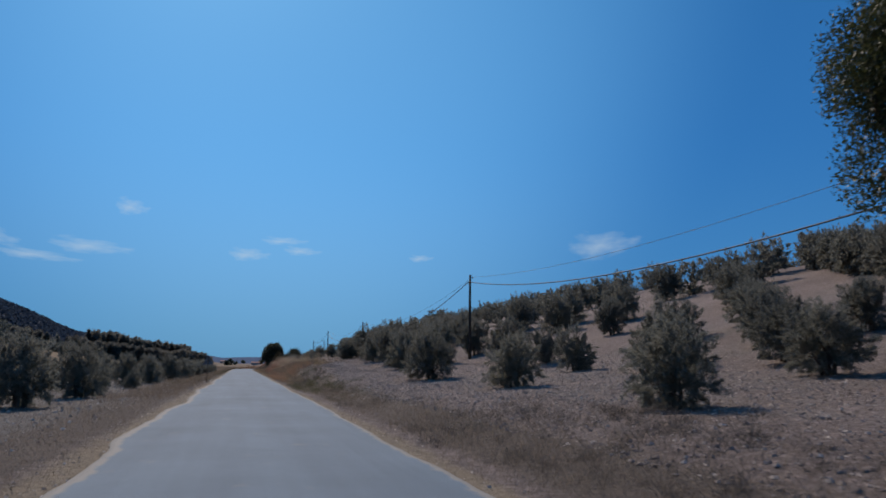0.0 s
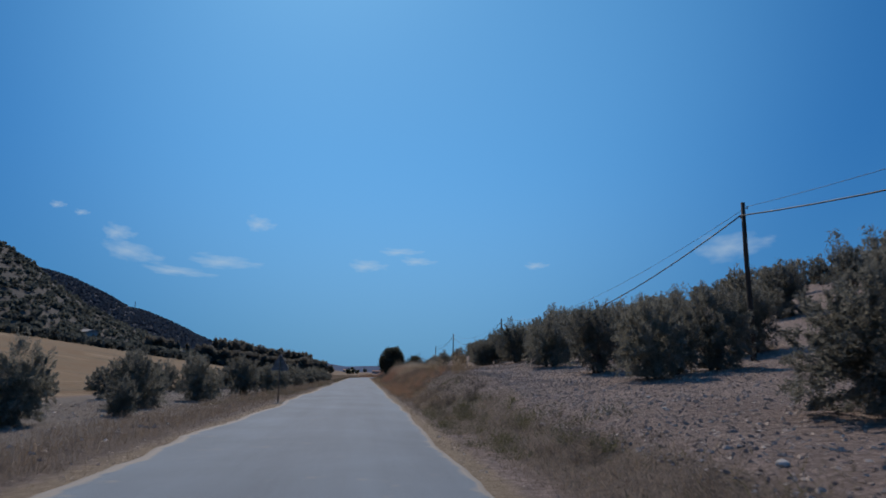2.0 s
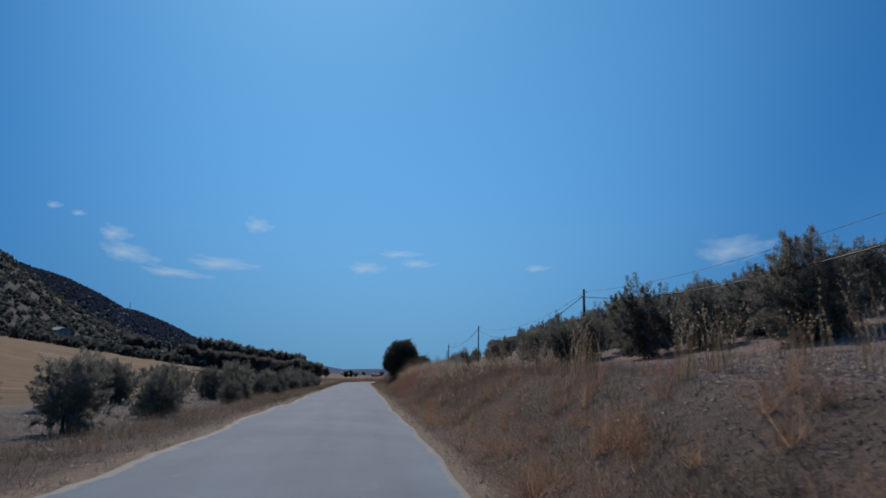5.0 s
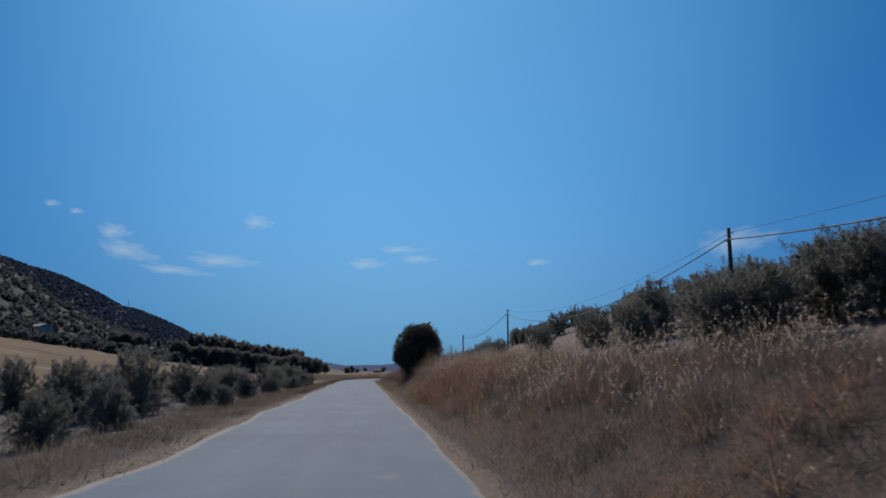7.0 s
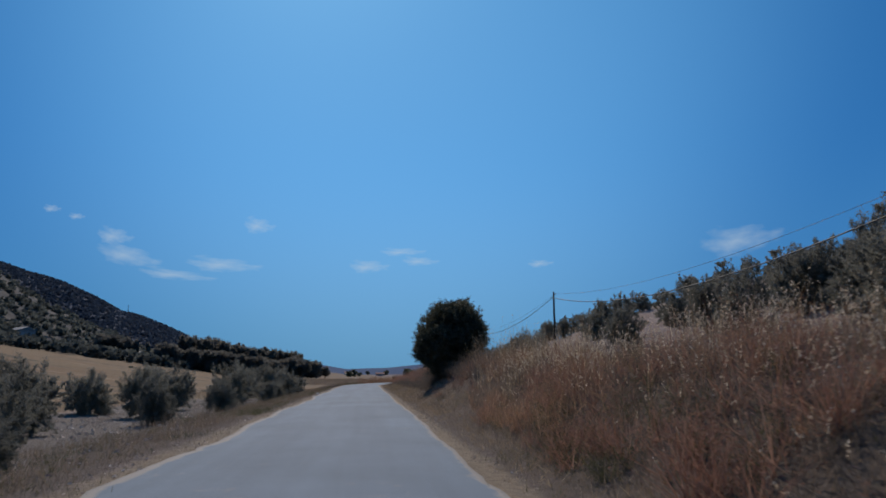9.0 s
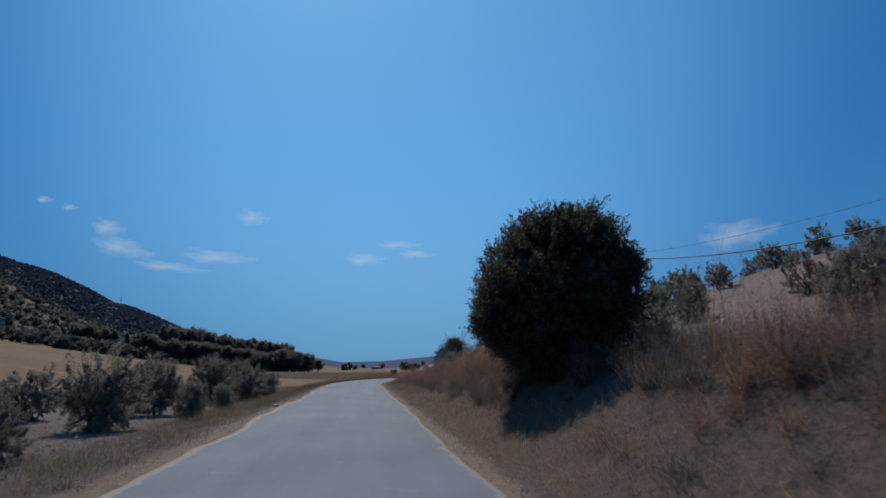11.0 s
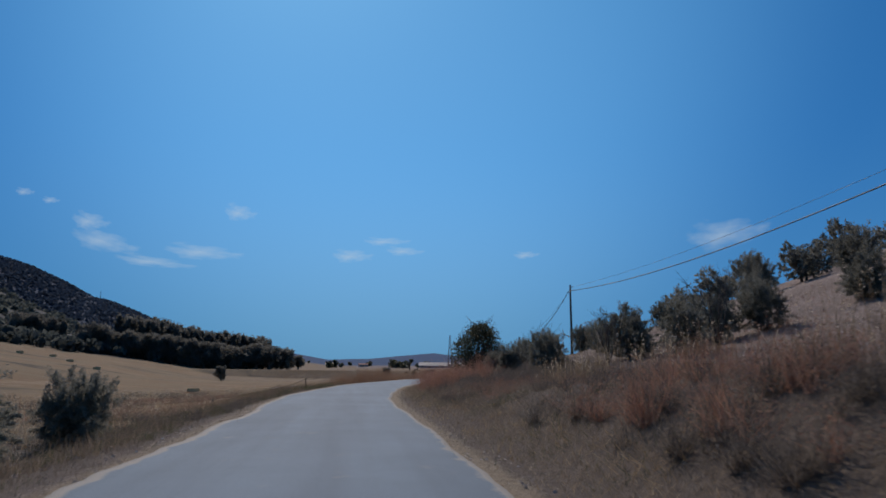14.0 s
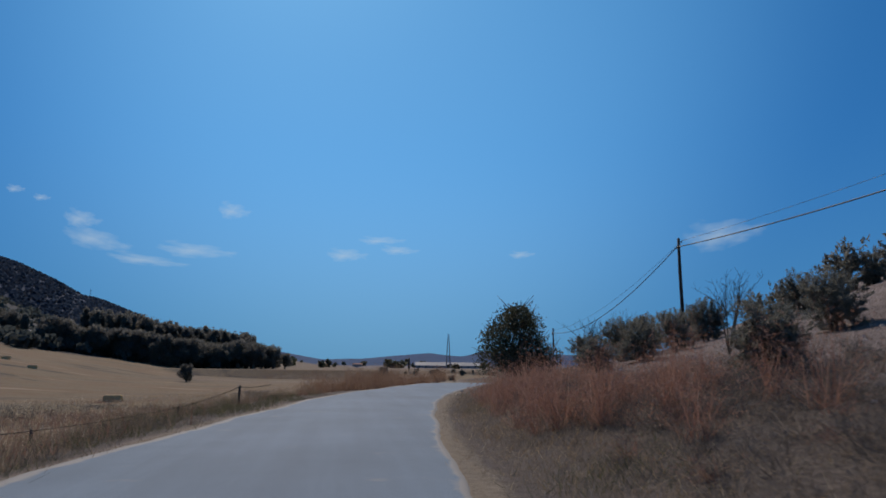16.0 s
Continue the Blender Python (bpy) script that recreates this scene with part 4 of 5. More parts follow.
def tufts(name, seed, n, e0, e1, y0, y1, r, h, mat, label, right=True, stalks=26, flecks=150, leaf=0.05, category="weeds", gap=1):
    """Low fuzzy bushes of dried weed: thin stalks that fan out from one root, with small flecks of leaf and seed on them."""
    rng = np.random.default_rng(seed)
    a, b = (1.5 + e0, 1.5 + e1) if right else (-2.98 - e1, -2.98 - e0)
    m = max(1, n // gap)
    mx, my = a + (b - a) * rng.random(m), y0 + (y1 - y0) * rng.random(m)
    k = rng.integers(m, size=n)
    x, y = mx[k] + (rng.normal(size=n) * r * 1.3 if gap > 1 else 0), my[k] + (rng.normal(size=n) * r * 2.0 if gap > 1 else 0)
    x = np.clip(x, a - 0.3, b + 0.5)
    x = x + road_off(np.minimum(y, 260))
    z = land(x, y) - 0.04
    s = 0.6 + 0.7 * rng.random(n)
    root = np.stack([x, y, z], 1)
    i = np.repeat(np.arange(n), stalks)
    d = np.clip(rng.normal(size=(len(i), 3)), -1.7, 1.7) * np.array([0.62, 0.62, 0])
    tip = root[i] + np.stack([d[:, 0] * r * s[i], d[:, 1] * r * s[i], h * s[i] * (0.5 + 0.5 * rng.random(len(i))) * np.exp(-0.5 * (d[:, 0] ** 2 + d[:, 1] ** 2))], 1)
    foot = root[i] + rng.normal(size=(len(i), 3)) * np.array([0.12 * r, 0.12 * r, 0])
    w = rng.random(len(i)) * 6.283
    side = np.stack([np.cos(w), np.sin(w), 0 * w], 1) * 0.006
    v1 = np.stack([foot - side, foot + side, tip], 1).reshape(-1, 3)
    j = np.repeat(np.arange(len(i)), max(1, flecks // stalks))
    c = foot[j] + (tip[j] - foot[j]) * (0.25 + 0.75 * rng.random(len(j)) ** 0.6)[:, None] + rng.normal(size=(len(j), 3)) * 0.05
    o = rng.normal(size=c.shape) + np.array([0, 0, 0.6])
    o /= np.linalg.norm(o, axis=1)[:, None]
    q = np.cross(o, rng.normal(size=c.shape))
    q /= np.linalg.norm(q, axis=1)[:, None]
    ln = leaf * (0.5 + rng.random(len(c)))[:, None]
    v2 = np.stack([c - o * ln * 0.5, c + q * ln * 0.16, c + o * ln * 0.5], 1).reshape(-1, 3)
    v = np.concatenate([v1, v2])
    tagged(new(name, mesh_from(name, v, np.arange(len(v)).reshape(-1, 3).tolist(), mat)), label, category, kind="stuff")


# the field on the open side: dark weeds, rust patches, golden stubble
strip("field_weeds", 131, 14000, 1.2, 8, 158, 200, 0.34, 0.5, 0.012, M_DRY, "dull dry weeds in patches in the straw field", right=False, lean=0.4, per=60, size=1.2, category="weeds", simple=True)
strip("field_weeds", 132, 9000, 3, 16, 175, 225, 0.3, 0.5, 0.02, M_RUST, "rusty dry weeds in the straw field", right=False, lean=0.4, per=70, size=2.0, category="weeds", simple=True)
tufts("field_bushes", 133, 90, 9, 30, 195, 250, 0.9, 0.7, M_UNDER, "dark low weed bushes across the straw field", right=False, stalks=26, flecks=104, leaf=0.12, gap=6)
tufts("field_bushes", 135, 90, 1.5, 6.5, 163, 187, 0.5, 0.42, M_UNDER, "dark grey-green weeds in the field beside the road", right=False, stalks=30, flecks=150, leaf=0.05, gap=5)
tufts("field_bushes", 136, 130, 5, 20, 172, 205, 0.7, 0.5, M_UNDER, "dark low weed bushes across the straw field", right=False, stalks=26, flecks=130, leaf=0.07, gap=8)
tufts("field_bushes", 137, 130, 4, 22, 168, 215, 0.6, 0.45, M_STRAW, "pale straw tufts across the field", right=False, stalks=34, flecks=100, leaf=0.06, gap=4)
tufts("field_bushes", 138, 90, 8, 26, 190, 235, 0.8, 0.4, M_RUST, "rusty low weeds across the straw field", right=False, stalks=26, flecks=104, leaf=0.09, gap=9)
tufts("field_bushes", 134, 90, 1.6, 6.5, 166, 200, 0.5, 0.5, M_WEED, "low dull green weed bushes beside the road", right=False, stalks=26, flecks=130, leaf=0.06, gap=5)
strip("straw_field_grass", 111, 80000, 5.0, 30, 150, 262, 0.26, 0.5, 0.022, M_FIELD, "tall golden dry grass in the field beside the road", right=False, lean=0.35, per=12, size=0.8, simple=True)
V1, V2 = "short dry straw-coloured verge grass beside the road", "short dull brown weeds on the roadside bank"
strip("verge_grass", 160, 20000, 0.3, 1.9, -12, 44, 0.10, 0.4, 0.006, M_DRY, V1, lean=0.7, per=5, size=0.4, simple=True)
strip("verge_grass", 101, 98000, 0.35, 3.6, 62, 215, 0.10, 0.4, 0.006, M_DRY, V1, lean=0.7, per=5, size=0.5, simple=True)
strip("bank_grass", 102, 16000, 0.8, 2.5, -12, 42, 0.17, 0.5, 0.008, M_BROWNWEED, V2, lean=0.6, per=30, size=0.5, category="weeds", simple=True)
strip("bank_grass", 120, 96000, 0.8, 6.0, 64, 215, 0.15, 0.4, 0.007, M_BROWNWEED, V2, lean=0.8, per=12, size=0.6, category="weeds", simple=True)
strip("bank_straw", 121, 96000, 0.9, 6.5, 64, 215, 0.17, 0.5, 0.006, M_DRY, "pale dry grass over the slope of the bank", lean=0.9, per=16, size=0.5, simple=True)
strip("verge_grass", 103, 80000, 0.3, 3.2, -12, 200, 0.09, 0.4, 0.007, M_DRY, V1, right=False, lean=0.6, per=5, size=0.5, simple=True)
strip("row_weeds", 104, 90000, 0.8, 9.0, -12, 190, 0.13, 0.5, 0.009, M_BROWNWEED, "dull brown weeds between the road and the olive row", right=False, lean=0.5, per=12, size=0.6, category="weeds", simple=True)
strip("row_weeds", 161, 30000, 1.0, 4.0, 26, 170, 0.26, 0.4, 0.007, M_DRY, "grey withered grass in front of the olive row", right=False, lean=0.3, per=24, size=0.5, category="weeds", simple=True)
strip("row_weeds", 122, 7000, 1.2, 3.6, 30, 165, 0.30, 0.4, 0.009, M_BROWNWEED, "upright dark dry weed stalks beside the road", right=False, lean=0.2, per=14, size=0.3, category="weeds", simple=True)
strip("green_weeds", 105, 26000, 0.9, 2.8, 24, 200, 0.14, 0.5, 0.010, M_WEED, "dull green weeds at the foot of the bank", lean=0.8, per=110, size=0.8, category="weeds", simple=True)
strip("green_weeds", 106, 20000, 0.8, 3.4, 50, 200, 0.15, 0.5, 0.012, M_WEED, "dull green weeds on the road verge", right=False, lean=0.7, per=90, size=0.8, category="weeds", simple=True)
# the bushes of the bank, from the low rusty ones to the tall thicket past the oak
tufts("dark_weed_bushes", 140, 70, 0.9, 2.6, -8, 44, 0.35, 0.26, M_UNDER, "dark low weed bushes on the verge", stalks=30, flecks=150, leaf=0.04, gap=3)
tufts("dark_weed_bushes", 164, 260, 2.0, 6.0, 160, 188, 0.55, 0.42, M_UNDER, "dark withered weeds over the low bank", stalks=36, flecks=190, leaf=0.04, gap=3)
tufts("dark_weed_bushes", 165, 60, 1.8, 5.0, 76, 112, 0.5, 0.6, M_UNDER, "dark withered weeds among the dry grass of the bank", stalks=36, flecks=190, leaf=0.04, gap=3)
tufts("green_weeds", 168, 34, 0.8, 2.1, 31, 43, 0.42, 0.36, M_WEED, "grey-green weed bushes on the verge", stalks=34, flecks=240, leaf=0.05, gap=2)
tufts("green_weeds", 169, 150, 1.2, 4.5, 96, 200, 0.5, 0.38, M_WEED, "dull green weed bushes on the road verge", right=False, stalks=30, flecks=190, leaf=0.05, gap=4)
strip("verge_grass", 180, 9000, 0.4, 1.9, 44, 64, 0.13, 0.4, 0.007, M_DRY, V1, lean=0.7, per=12, size=0.4, simple=True)
strip("bank_weeds", 181, 4200, 1.2, 4.6, 46, 66, 0.16, 0.5, 0.009, M_BROWNWEED, "sparse withered weeds on the bare soil of the bank", lean=0.7, per=26, size=0.5, category="weeds", simple=True)
tufts("dark_weed_bushes", 170, 36, 0.9, 2.4, 43, 62, 0.45, 0.5, M_UNDER, "dark withered weed bushes on the soil bank", stalks=34, flecks=200, leaf=0.04, gap=3)
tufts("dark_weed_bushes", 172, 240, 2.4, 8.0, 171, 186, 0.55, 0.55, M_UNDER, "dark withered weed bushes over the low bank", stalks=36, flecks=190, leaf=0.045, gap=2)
tufts("dark_weed_bushes", 173, 110, 1.2, 6.0, 166, 182, 0.55, 0.42, M_UNDER, "dark grey-brown weeds beside the road", right=False, stalks=34, flecks=190, leaf=0.045, gap=3)
tufts("dark_weed_bushes", 174, 110, 0.9, 4.6, -4, 13, 0.4, 0.26, M_UNDER, "dark low withered weeds on the verge", stalks=30, flecks=170, leaf=0.04, gap=3)
strip("bank_grass", 175, 12000, 0.8, 4.6, -5, 14, 0.16, 0.5, 0.008, M_UNDER, V2, lean=0.7, per=24, size=0.5, category="weeds", simple=True)
O1, R1 = "orange-brown dried weed bushes on the roadside bank", "rusty red-brown dried weed bushes on the roadside bank"
tufts("orange_weeds", 141, 80, 0.9, 2.5, 56, 79, 0.45, 0.62, M_ORANGE, O1, stalks=34, flecks=300, leaf=0.035, gap=3)
tufts("rust_weeds", 142, 34, 1.6, 3.2, 62, 90, 0.50, 0.50, M_RUST, R1, stalks=34, flecks=270, leaf=0.035, gap=2)
tufts("rust_weeds", 143, 120, 1.8, 4.0, 92, 127, 0.60, 0.70, M_RUST, R1, stalks=34, flecks=270, leaf=0.035, gap=4)
tufts("green_weeds", 182, 26, 1.5, 2.6, 98, 106, 0.5, 0.6, M_WEED, "grey-green weed bush on the bank", stalks=36, flecks=320, leaf=0.05, gap=5)
tufts("grey_weed_bushes", 183, 150, 1.3, 4.6, 86, 112, 0.5, 0.5, M_BROWNWEED, "grey-brown withered weeds over the bank", stalks=36, flecks=220, leaf=0.045, gap=3)
tufts("orange_weeds", 144, 90, 1.7, 4.0, 88, 112, 0.55, 0.75, M_ORANGE, O1, stalks=34, flecks=270, leaf=0.035, gap=6)
tufts("rust_weeds", 166, 80, 1.4, 2.9, 92, 109, 0.6, 0.95, M_RUST, R1, stalks=44, flecks=420, leaf=0.038, gap=3)
tufts("orange_weeds", 171, 44, 2.9, 5.2, 113, 122, 0.65, 1.25, M_ORANGE, O1, stalks=44, flecks=380, leaf=0.04, gap=2)
# dark oak-leaf tufts added under the oak to deepen its shade
tufts("shade_undergrowth", 167, 130, 2.9, 5.6, 123, 130.5, 0.5, 0.6, M_OAK, "dark oak-leaf tufts added to deepen the shade beneath the oak", stalks=40, flecks=480, leaf=0.06, gap=2)
tufts("dark_weed_bushes", 145, 250, 1.5, 5.5, 66, 128, 0.50, 0.34, M_UNDER, "dark grey-brown withered weeds on the bank", stalks=34, flecks=170, leaf=0.04, gap=3)
# weeds in the oak's shadow, with that shade put into their colour
tufts("dark_weed_bushes", 156, 180, 3.0, 7.0, 115, 132, 0.65, 1.1, M_UNDER, "tall withered weeds beside the oak, coloured dark for its shade", stalks=40, flecks=240, leaf=0.045, gap=2)
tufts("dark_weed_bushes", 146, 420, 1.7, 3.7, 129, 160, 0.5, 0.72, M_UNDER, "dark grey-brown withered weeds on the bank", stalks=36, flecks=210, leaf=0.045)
tufts("rust_weeds", 147, 150, 2.4, 4.4, 133, 159, 0.60, 0.82, M_RUST, R1, stalks=40, flecks=320, leaf=0.04, gap=2)
tufts("orange_weeds", 148, 40, 3.0, 5.2, 133, 147, 0.65, 1.2, M_ORANGE, O1, stalks=40, flecks=320, leaf=0.04, gap=4)
tufts("rust_weeds", 149, 64, 2.2, 4.6, 158, 196, 0.60, 0.42, M_RUST, R1, stalks=36, flecks=250, leaf=0.04, gap=3)
tufts("grey_weed_bushes", 150, 260, 1.2, 4.6, 160, 206, 0.55, 0.30, M_BROWNWEED, "grey-brown withered weeds over the bank", stalks=34, flecks=200, leaf=0.045, gap=2)
tufts("rust_weeds", 153, 34, 3.2, 5.2, 134, 145, 0.7, 1.5, M_RUST, R1, stalks=50, flecks=500, leaf=0.04, gap=2)
tufts("rust_weeds", 151, 46, 1.8, 3.8, 179, 190, 0.7, 1.35, M_RUST, "tall rusty dried weed thicket at the inside of the bend", stalks=60, flecks=780, leaf=0.05, gap=3)
tufts("bend_weeds", 112, 150, 1.0, 4.2, 205, 229, 0.8, 1.45, M_ORANGE, "rusty orange dried weeds outside the bend", right=False, stalks=40, flecks=320, leaf=0.08, gap=11)
strip("bank_straw", 154, 40000, 0.6, 2.0, 44, 200, 0.15, 0.5, 0.007, M_STRAW, "pale straw grass at the foot of the bank", lean=0.9, per=26, size=0.5, simple=True)
strip("bank_weeds", 162, 24000, 1.4, 6.2, 70, 114, 0.34, 0.35, 0.010, M_BROWNWEED, "dense knee-high brown withered grass over the bank", lean=0.35, per=26, size=0.6, category="weeds", simple=True)
strip("bank_weeds", 163, 9000, 1.6, 6.0, 74, 112, 0.45, 0.35, 0.008, M_DRY, "dense knee-high dry grass with pale heads over the bank", lean=0.3, seeds=0.16, per=30, size=0.5, category="weeds", simple=True)
T1 = "tall dry straw weeds with hanging seed heads on the bank"
strip("tall_weeds", 157, 900, 3.4, 6.2, 114, 127, 1.2, 0.3, 0.008, M_STRAW, T1, lean=0.2, seeds=0.7, per=22, size=0.5, category="weeds")
strip("tall_weeds", 158, 1100, 2.0, 4.8, 80, 92, 0.62, 0.35, 0.009, M_STRAW, T1, lean=0.25, seeds=0.8, per=16, size=0.4, category="weeds")
strip("tall_weeds", 109, 2600, 2.2, 4.8, 90, 116, 0.78, 0.3, 0.008, M_STRAW, T1, lean=0.2, seeds=0.8, per=22, size=0.5, category="weeds")
strip("tall_weeds", 155, 1300, 3.4, 5.4, 148, 166, 0.8, 0.3, 0.008, M_STRAW, T1, lean=0.16, seeds=0.35, per=30, size=0.6, category="weeds")
strip("tall_weeds", 110, 1800, 3.0, 5.4, 133, 147, 1.35, 0.3, 0.009, M_STRAW, T1, lean=0.16, seeds=0.35, per=30, size=0.6, category="weeds")
strip("tall_weeds", 115, 700, 3.2, 5.0, 56, 80, 0.95, 0.25, 0.009, M_STRAW, T1, lean=0.2, seeds=0.6, per=40, size=0.35, category="weeds")
strip("grove_weeds", 113, 16000, 4.5, 18, -10, 60, 0.08, 0.5, 0.012, M_BROWNWEED, "sparse dry brown weeds on the grove soil", lean=0.7, per=8, size=0.5, category="weeds", simple=True)
strip("grove_stubble", 152, 60000, 5.0, 22, 60, 212, 0.16, 0.5, 0.012, M_DRY, "dry grey stubble and weeds on the grove soil", lean=0.5, per=9, size=0.6, category="weeds", simple=True)


def stones(name, seed, n, pick, size, label, mat=None, flat=0.6):
    """Angular stones half sunk in the soil."""
    rng = np.random.default_rng(seed)
    x, y = pick(rng, n)
    s = size * rng.gamma(2.2, 0.45, n)
    z = land(x, y) + s * 0.12
    s = np.minimum(s, size * 2.2)
    base = np.array([(1, 0, -.25), (.2, .9, -.2), (-.9, .3, -.25), (-.3, -.95, -.2), (.35, .1, .6), (-.35, -.1, .7)])
    faces = np.array([(0, 1, 4), (1, 2, 5), (1, 5, 4), (2, 3, 5), (3, 0, 4), (3, 4, 5)])
    a = rng.random(n) * 6.283
    p = base[None] * (1 + 0.25 * rng.normal(size=(n, 6, 3))) * s[:, None, None] * np.array([1, 0.75, flat])
    ca, sa = np.cos(a)[:, None], np.sin(a)[:, None]
    v = np.stack([p[..., 0] * ca - p[..., 1] * sa + x[:, None], p[..., 0] * sa + p[..., 1] * ca + y[:, None], p[..., 2] + z[:, None]], -1).reshape(-1, 3)
    f = (faces[None] + 6 * np.arange(n)[:, None, None]).reshape(-1, 3)
    tagged(new(name, mesh_from(name, v, f.tolist(), mat or M_STONE)), label, "stones", kind="stuff")


def grove_spots(g, n):
    """Spots on the grove's soil, past the verge or the crest of the bank."""
    y = -8 + 80 * g.random(n)
    return np.interp(y, [34, 48], [3.6, 5.6]) + 14 * g.random(n) ** 1.2, y


stones("field_stones", 201, 56000, grove_spots, 0.027, "pale angular stones strewn over the grove soil")
M_CLOD = leafy("soil_clod", [(0.0, (0.18, 0.138, 0.117)), (0.6, (0.25, 0.194, 0.166)), (1.0, (0.32, 0.253, 0.22))], 0.0, 0.97, 0.1)
stones("soil_clods", 205, 15000, grove_spots, 0.022, "rough brown clods of dry soil in the grove", M_CLOD)
stones("soil_clods", 207, 14000, lambda g, n: (2.7 + 4.2 * g.random(n), 41 + 27 * g.random(n)), 0.016, "rough brown clods of dry soil on the bank", M_CLOD)
stones("field_stones", 208, 2600, lambda g, n: (3.2 + 4.5 * g.random(n), 41 + 27 * g.random(n)), 0.020, "pale angular stones on the bank")
stones("soil_clods", 206, 9000, lambda g, n: (-4.4 - 9 * g.random(n), -5 + 170 * g.random(n)), 0.024, "rough brown clods of dry soil under the olive row", M_CLOD)
stones("field_stones", 202, 4000, lambda g, n: (5.5 + 14 * g.random(n), 60 + 150 * g.random(n)), 0.05, "pale angular stones strewn over the grove soil")
stones("field_stones", 203, 5000, lambda g, n: (-4.6 - 8 * g.random(n), 5 + 165 * g.random(n)), 0.045, "pale stones under the olive row")
stones("road_gravel", 204, 6000, lambda g, n: (np.where(g.random(n) < 0.5, 1.55 + 0.6 * g.random(n), -3.0 - 0.9 * g.random(n)), -10 + 180 * g.random(n)), 0.018, "small gravel along the edge of the asphalt")


def make_rock(x, y, s, label):
    rng = np.random.default_rng(int(abs(x * 7 + y * 13)))
    bm = bmesh.new()
    bmesh.ops.create_icosphere(bm, subdivisions=2, radius=s)
    for v in bm.verts:
        v.co *= 1 + 0.22 * noise.noise(v.co * (2.2 / s) + Vector((x, y, 0)))
        v.co.z *= 0.65
    me = bpy.data.meshes.new("rock")
    bm.to_mesh(me)
    bm.free()
    me.materials.append(M_ROCK)
    ob = new("rock", me)
    ob.location = (x, y, float(land(x, y)) + s * 0.25)
    tagged(ob, label, "rock")


M_ROCK = plain("pale_rock", [(0.3, (0.42, 0.39, 0.35)), (0.7, (0.62, 0.59, 0.54))], 5, 0.95, 0, 0.8)
make_rock(-3.4, 139.8, 0.13, "small whitish rock at the edge of the road")
make_rock(4.3, 27.6, 0.07, "whitish rock on the stony field edge")
make_rock(5.6, 33.0, 0.05, "pale rock lying on the stony grove soil")
make_rock(6.4, 35.5, 0.05, "pale rock lying on the stony grove soil")


# ---------------------------------------------------------------- far things
def box(x0, x1, y0, y1, z0, z1):
    v = [(x0, y0, z0), (x1, y0, z0), (x1, y1, z0), (x0, y1, z0), (x0, y0, z1), (x1, y0, z1), (x1, y1, z1), (x0, y1, z1)]
    return v, [(0, 3, 2, 1), (4, 5, 6, 7), (0, 1, 5, 4), (1, 2, 6, 5), (2, 3, 7, 6), (3, 0, 4, 7)]


def make_bale(x, y, turn):
    bm = bmesh.new()
    bmesh.ops.create_cube(bm, size=1)
    bmesh.ops.bevel(bm, geom=bm.edges[:], offset=0.06, segments=2, affect="EDGES")
    for v in bm.verts:
        v.co.x *= 1.35
        v.co.y *= 0.7
        v.co.z *= 0.55
        v.co += Vector((0, 0, 0.27)) + 0.03 * noise.noise_vector(v.co * 3)
    me = bpy.data.meshes.new("straw_bale")
    bm.to_mesh(me)
    bm.free()
    me.materials.append(M_BALE)
    ob = new("straw_bale", me)
    ob.matrix_basis = pose(x, y, float(land(x, y)) - 0.03, 0, 0, turn)
    tagged(ob, "rectangular golden straw bale lying on the stubble field", "straw bale", "straw bales on the field")


for x, y, a in [(-70, 301.6, 10), (-66, 308, 0), (-58, 297, 5), (-48, 284, 12), (-17.3, 226, 8)]:
    make_bale(x, y, a)


def make_house(name, x, y, w, dpt, h, turn, roof, label, windows=4):
    z0 = float(land(x, y)) - 1.0
    root = new(name)
    root.matrix_basis = pose(x, y, z0, 0, 0, turn)
    tagged(root, label, "house", "")
    h += 1.0
    v, f = box(-w / 2, w / 2, -dpt / 2, dpt / 2, 0, h)
    part("wall", mesh_from("house_wall", v, f, M_WALL), root)
    o = 0.4
    v = [(-w / 2 - o, -dpt / 2 - o, h), (w / 2 + o, -dpt / 2 - o, h), (w / 2 + o, dpt / 2 + o, h), (-w / 2 - o, dpt / 2 + o, h), (-w / 2 - o, 0, h + dpt * 0.18), (w / 2 + o, 0, h + dpt * 0.18)]
    part("roof", mesh_from("house_roof", v, [(0, 1, 5, 4), (2, 3, 4, 5), (0, 4, 3), (1, 2, 5), (3, 2, 1, 0)], roof), root)
    for i in range(windows):
        cx = -w / 2 + w * (i + 0.5) / windows
        v, f = box(cx - 0.6, cx + 0.6, -dpt / 2 - 0.06, -dpt / 2 + 0.05, h - 2.1, h - 0.8)
        pane = part("window", mesh_from("house_window", v, f, M_STEEL), root, "dark window in a grey frame")
        v, f = box(cx - 0.5, cx + 0.5, -dpt / 2 - 0.09, -dpt / 2 - 0.06, h - 2.0, h - 0.9)
        part("pane", mesh_from("house_pane", v, f, M_GLASS), pane, "dark window glass")


make_house("farm_house", -106, 408, 12, 8, 1.9, -22, M_ROOF, "long pale farm building at the foot of the scrub hill", 6)
make_house("farm_house", -150, 398, 10, 8, 1.8, -25, M_ROOF, "small pale farm building among trees on the hillside", 4)
make_house("warehouse", 96, 760, 62, 16, 2.4, -6, M_ROOF, "long low pale warehouse far across the plain", 10)
make_house("far_house", 20, 1050, 12, 8, 3.5, 5, M_TILE, "small white house with a clay roof far across the plain", 3)
make_house("far_house", -28, 1150, 11, 8, 3.5, 0, M_TILE, "small white house with a clay roof far across the plain", 3)


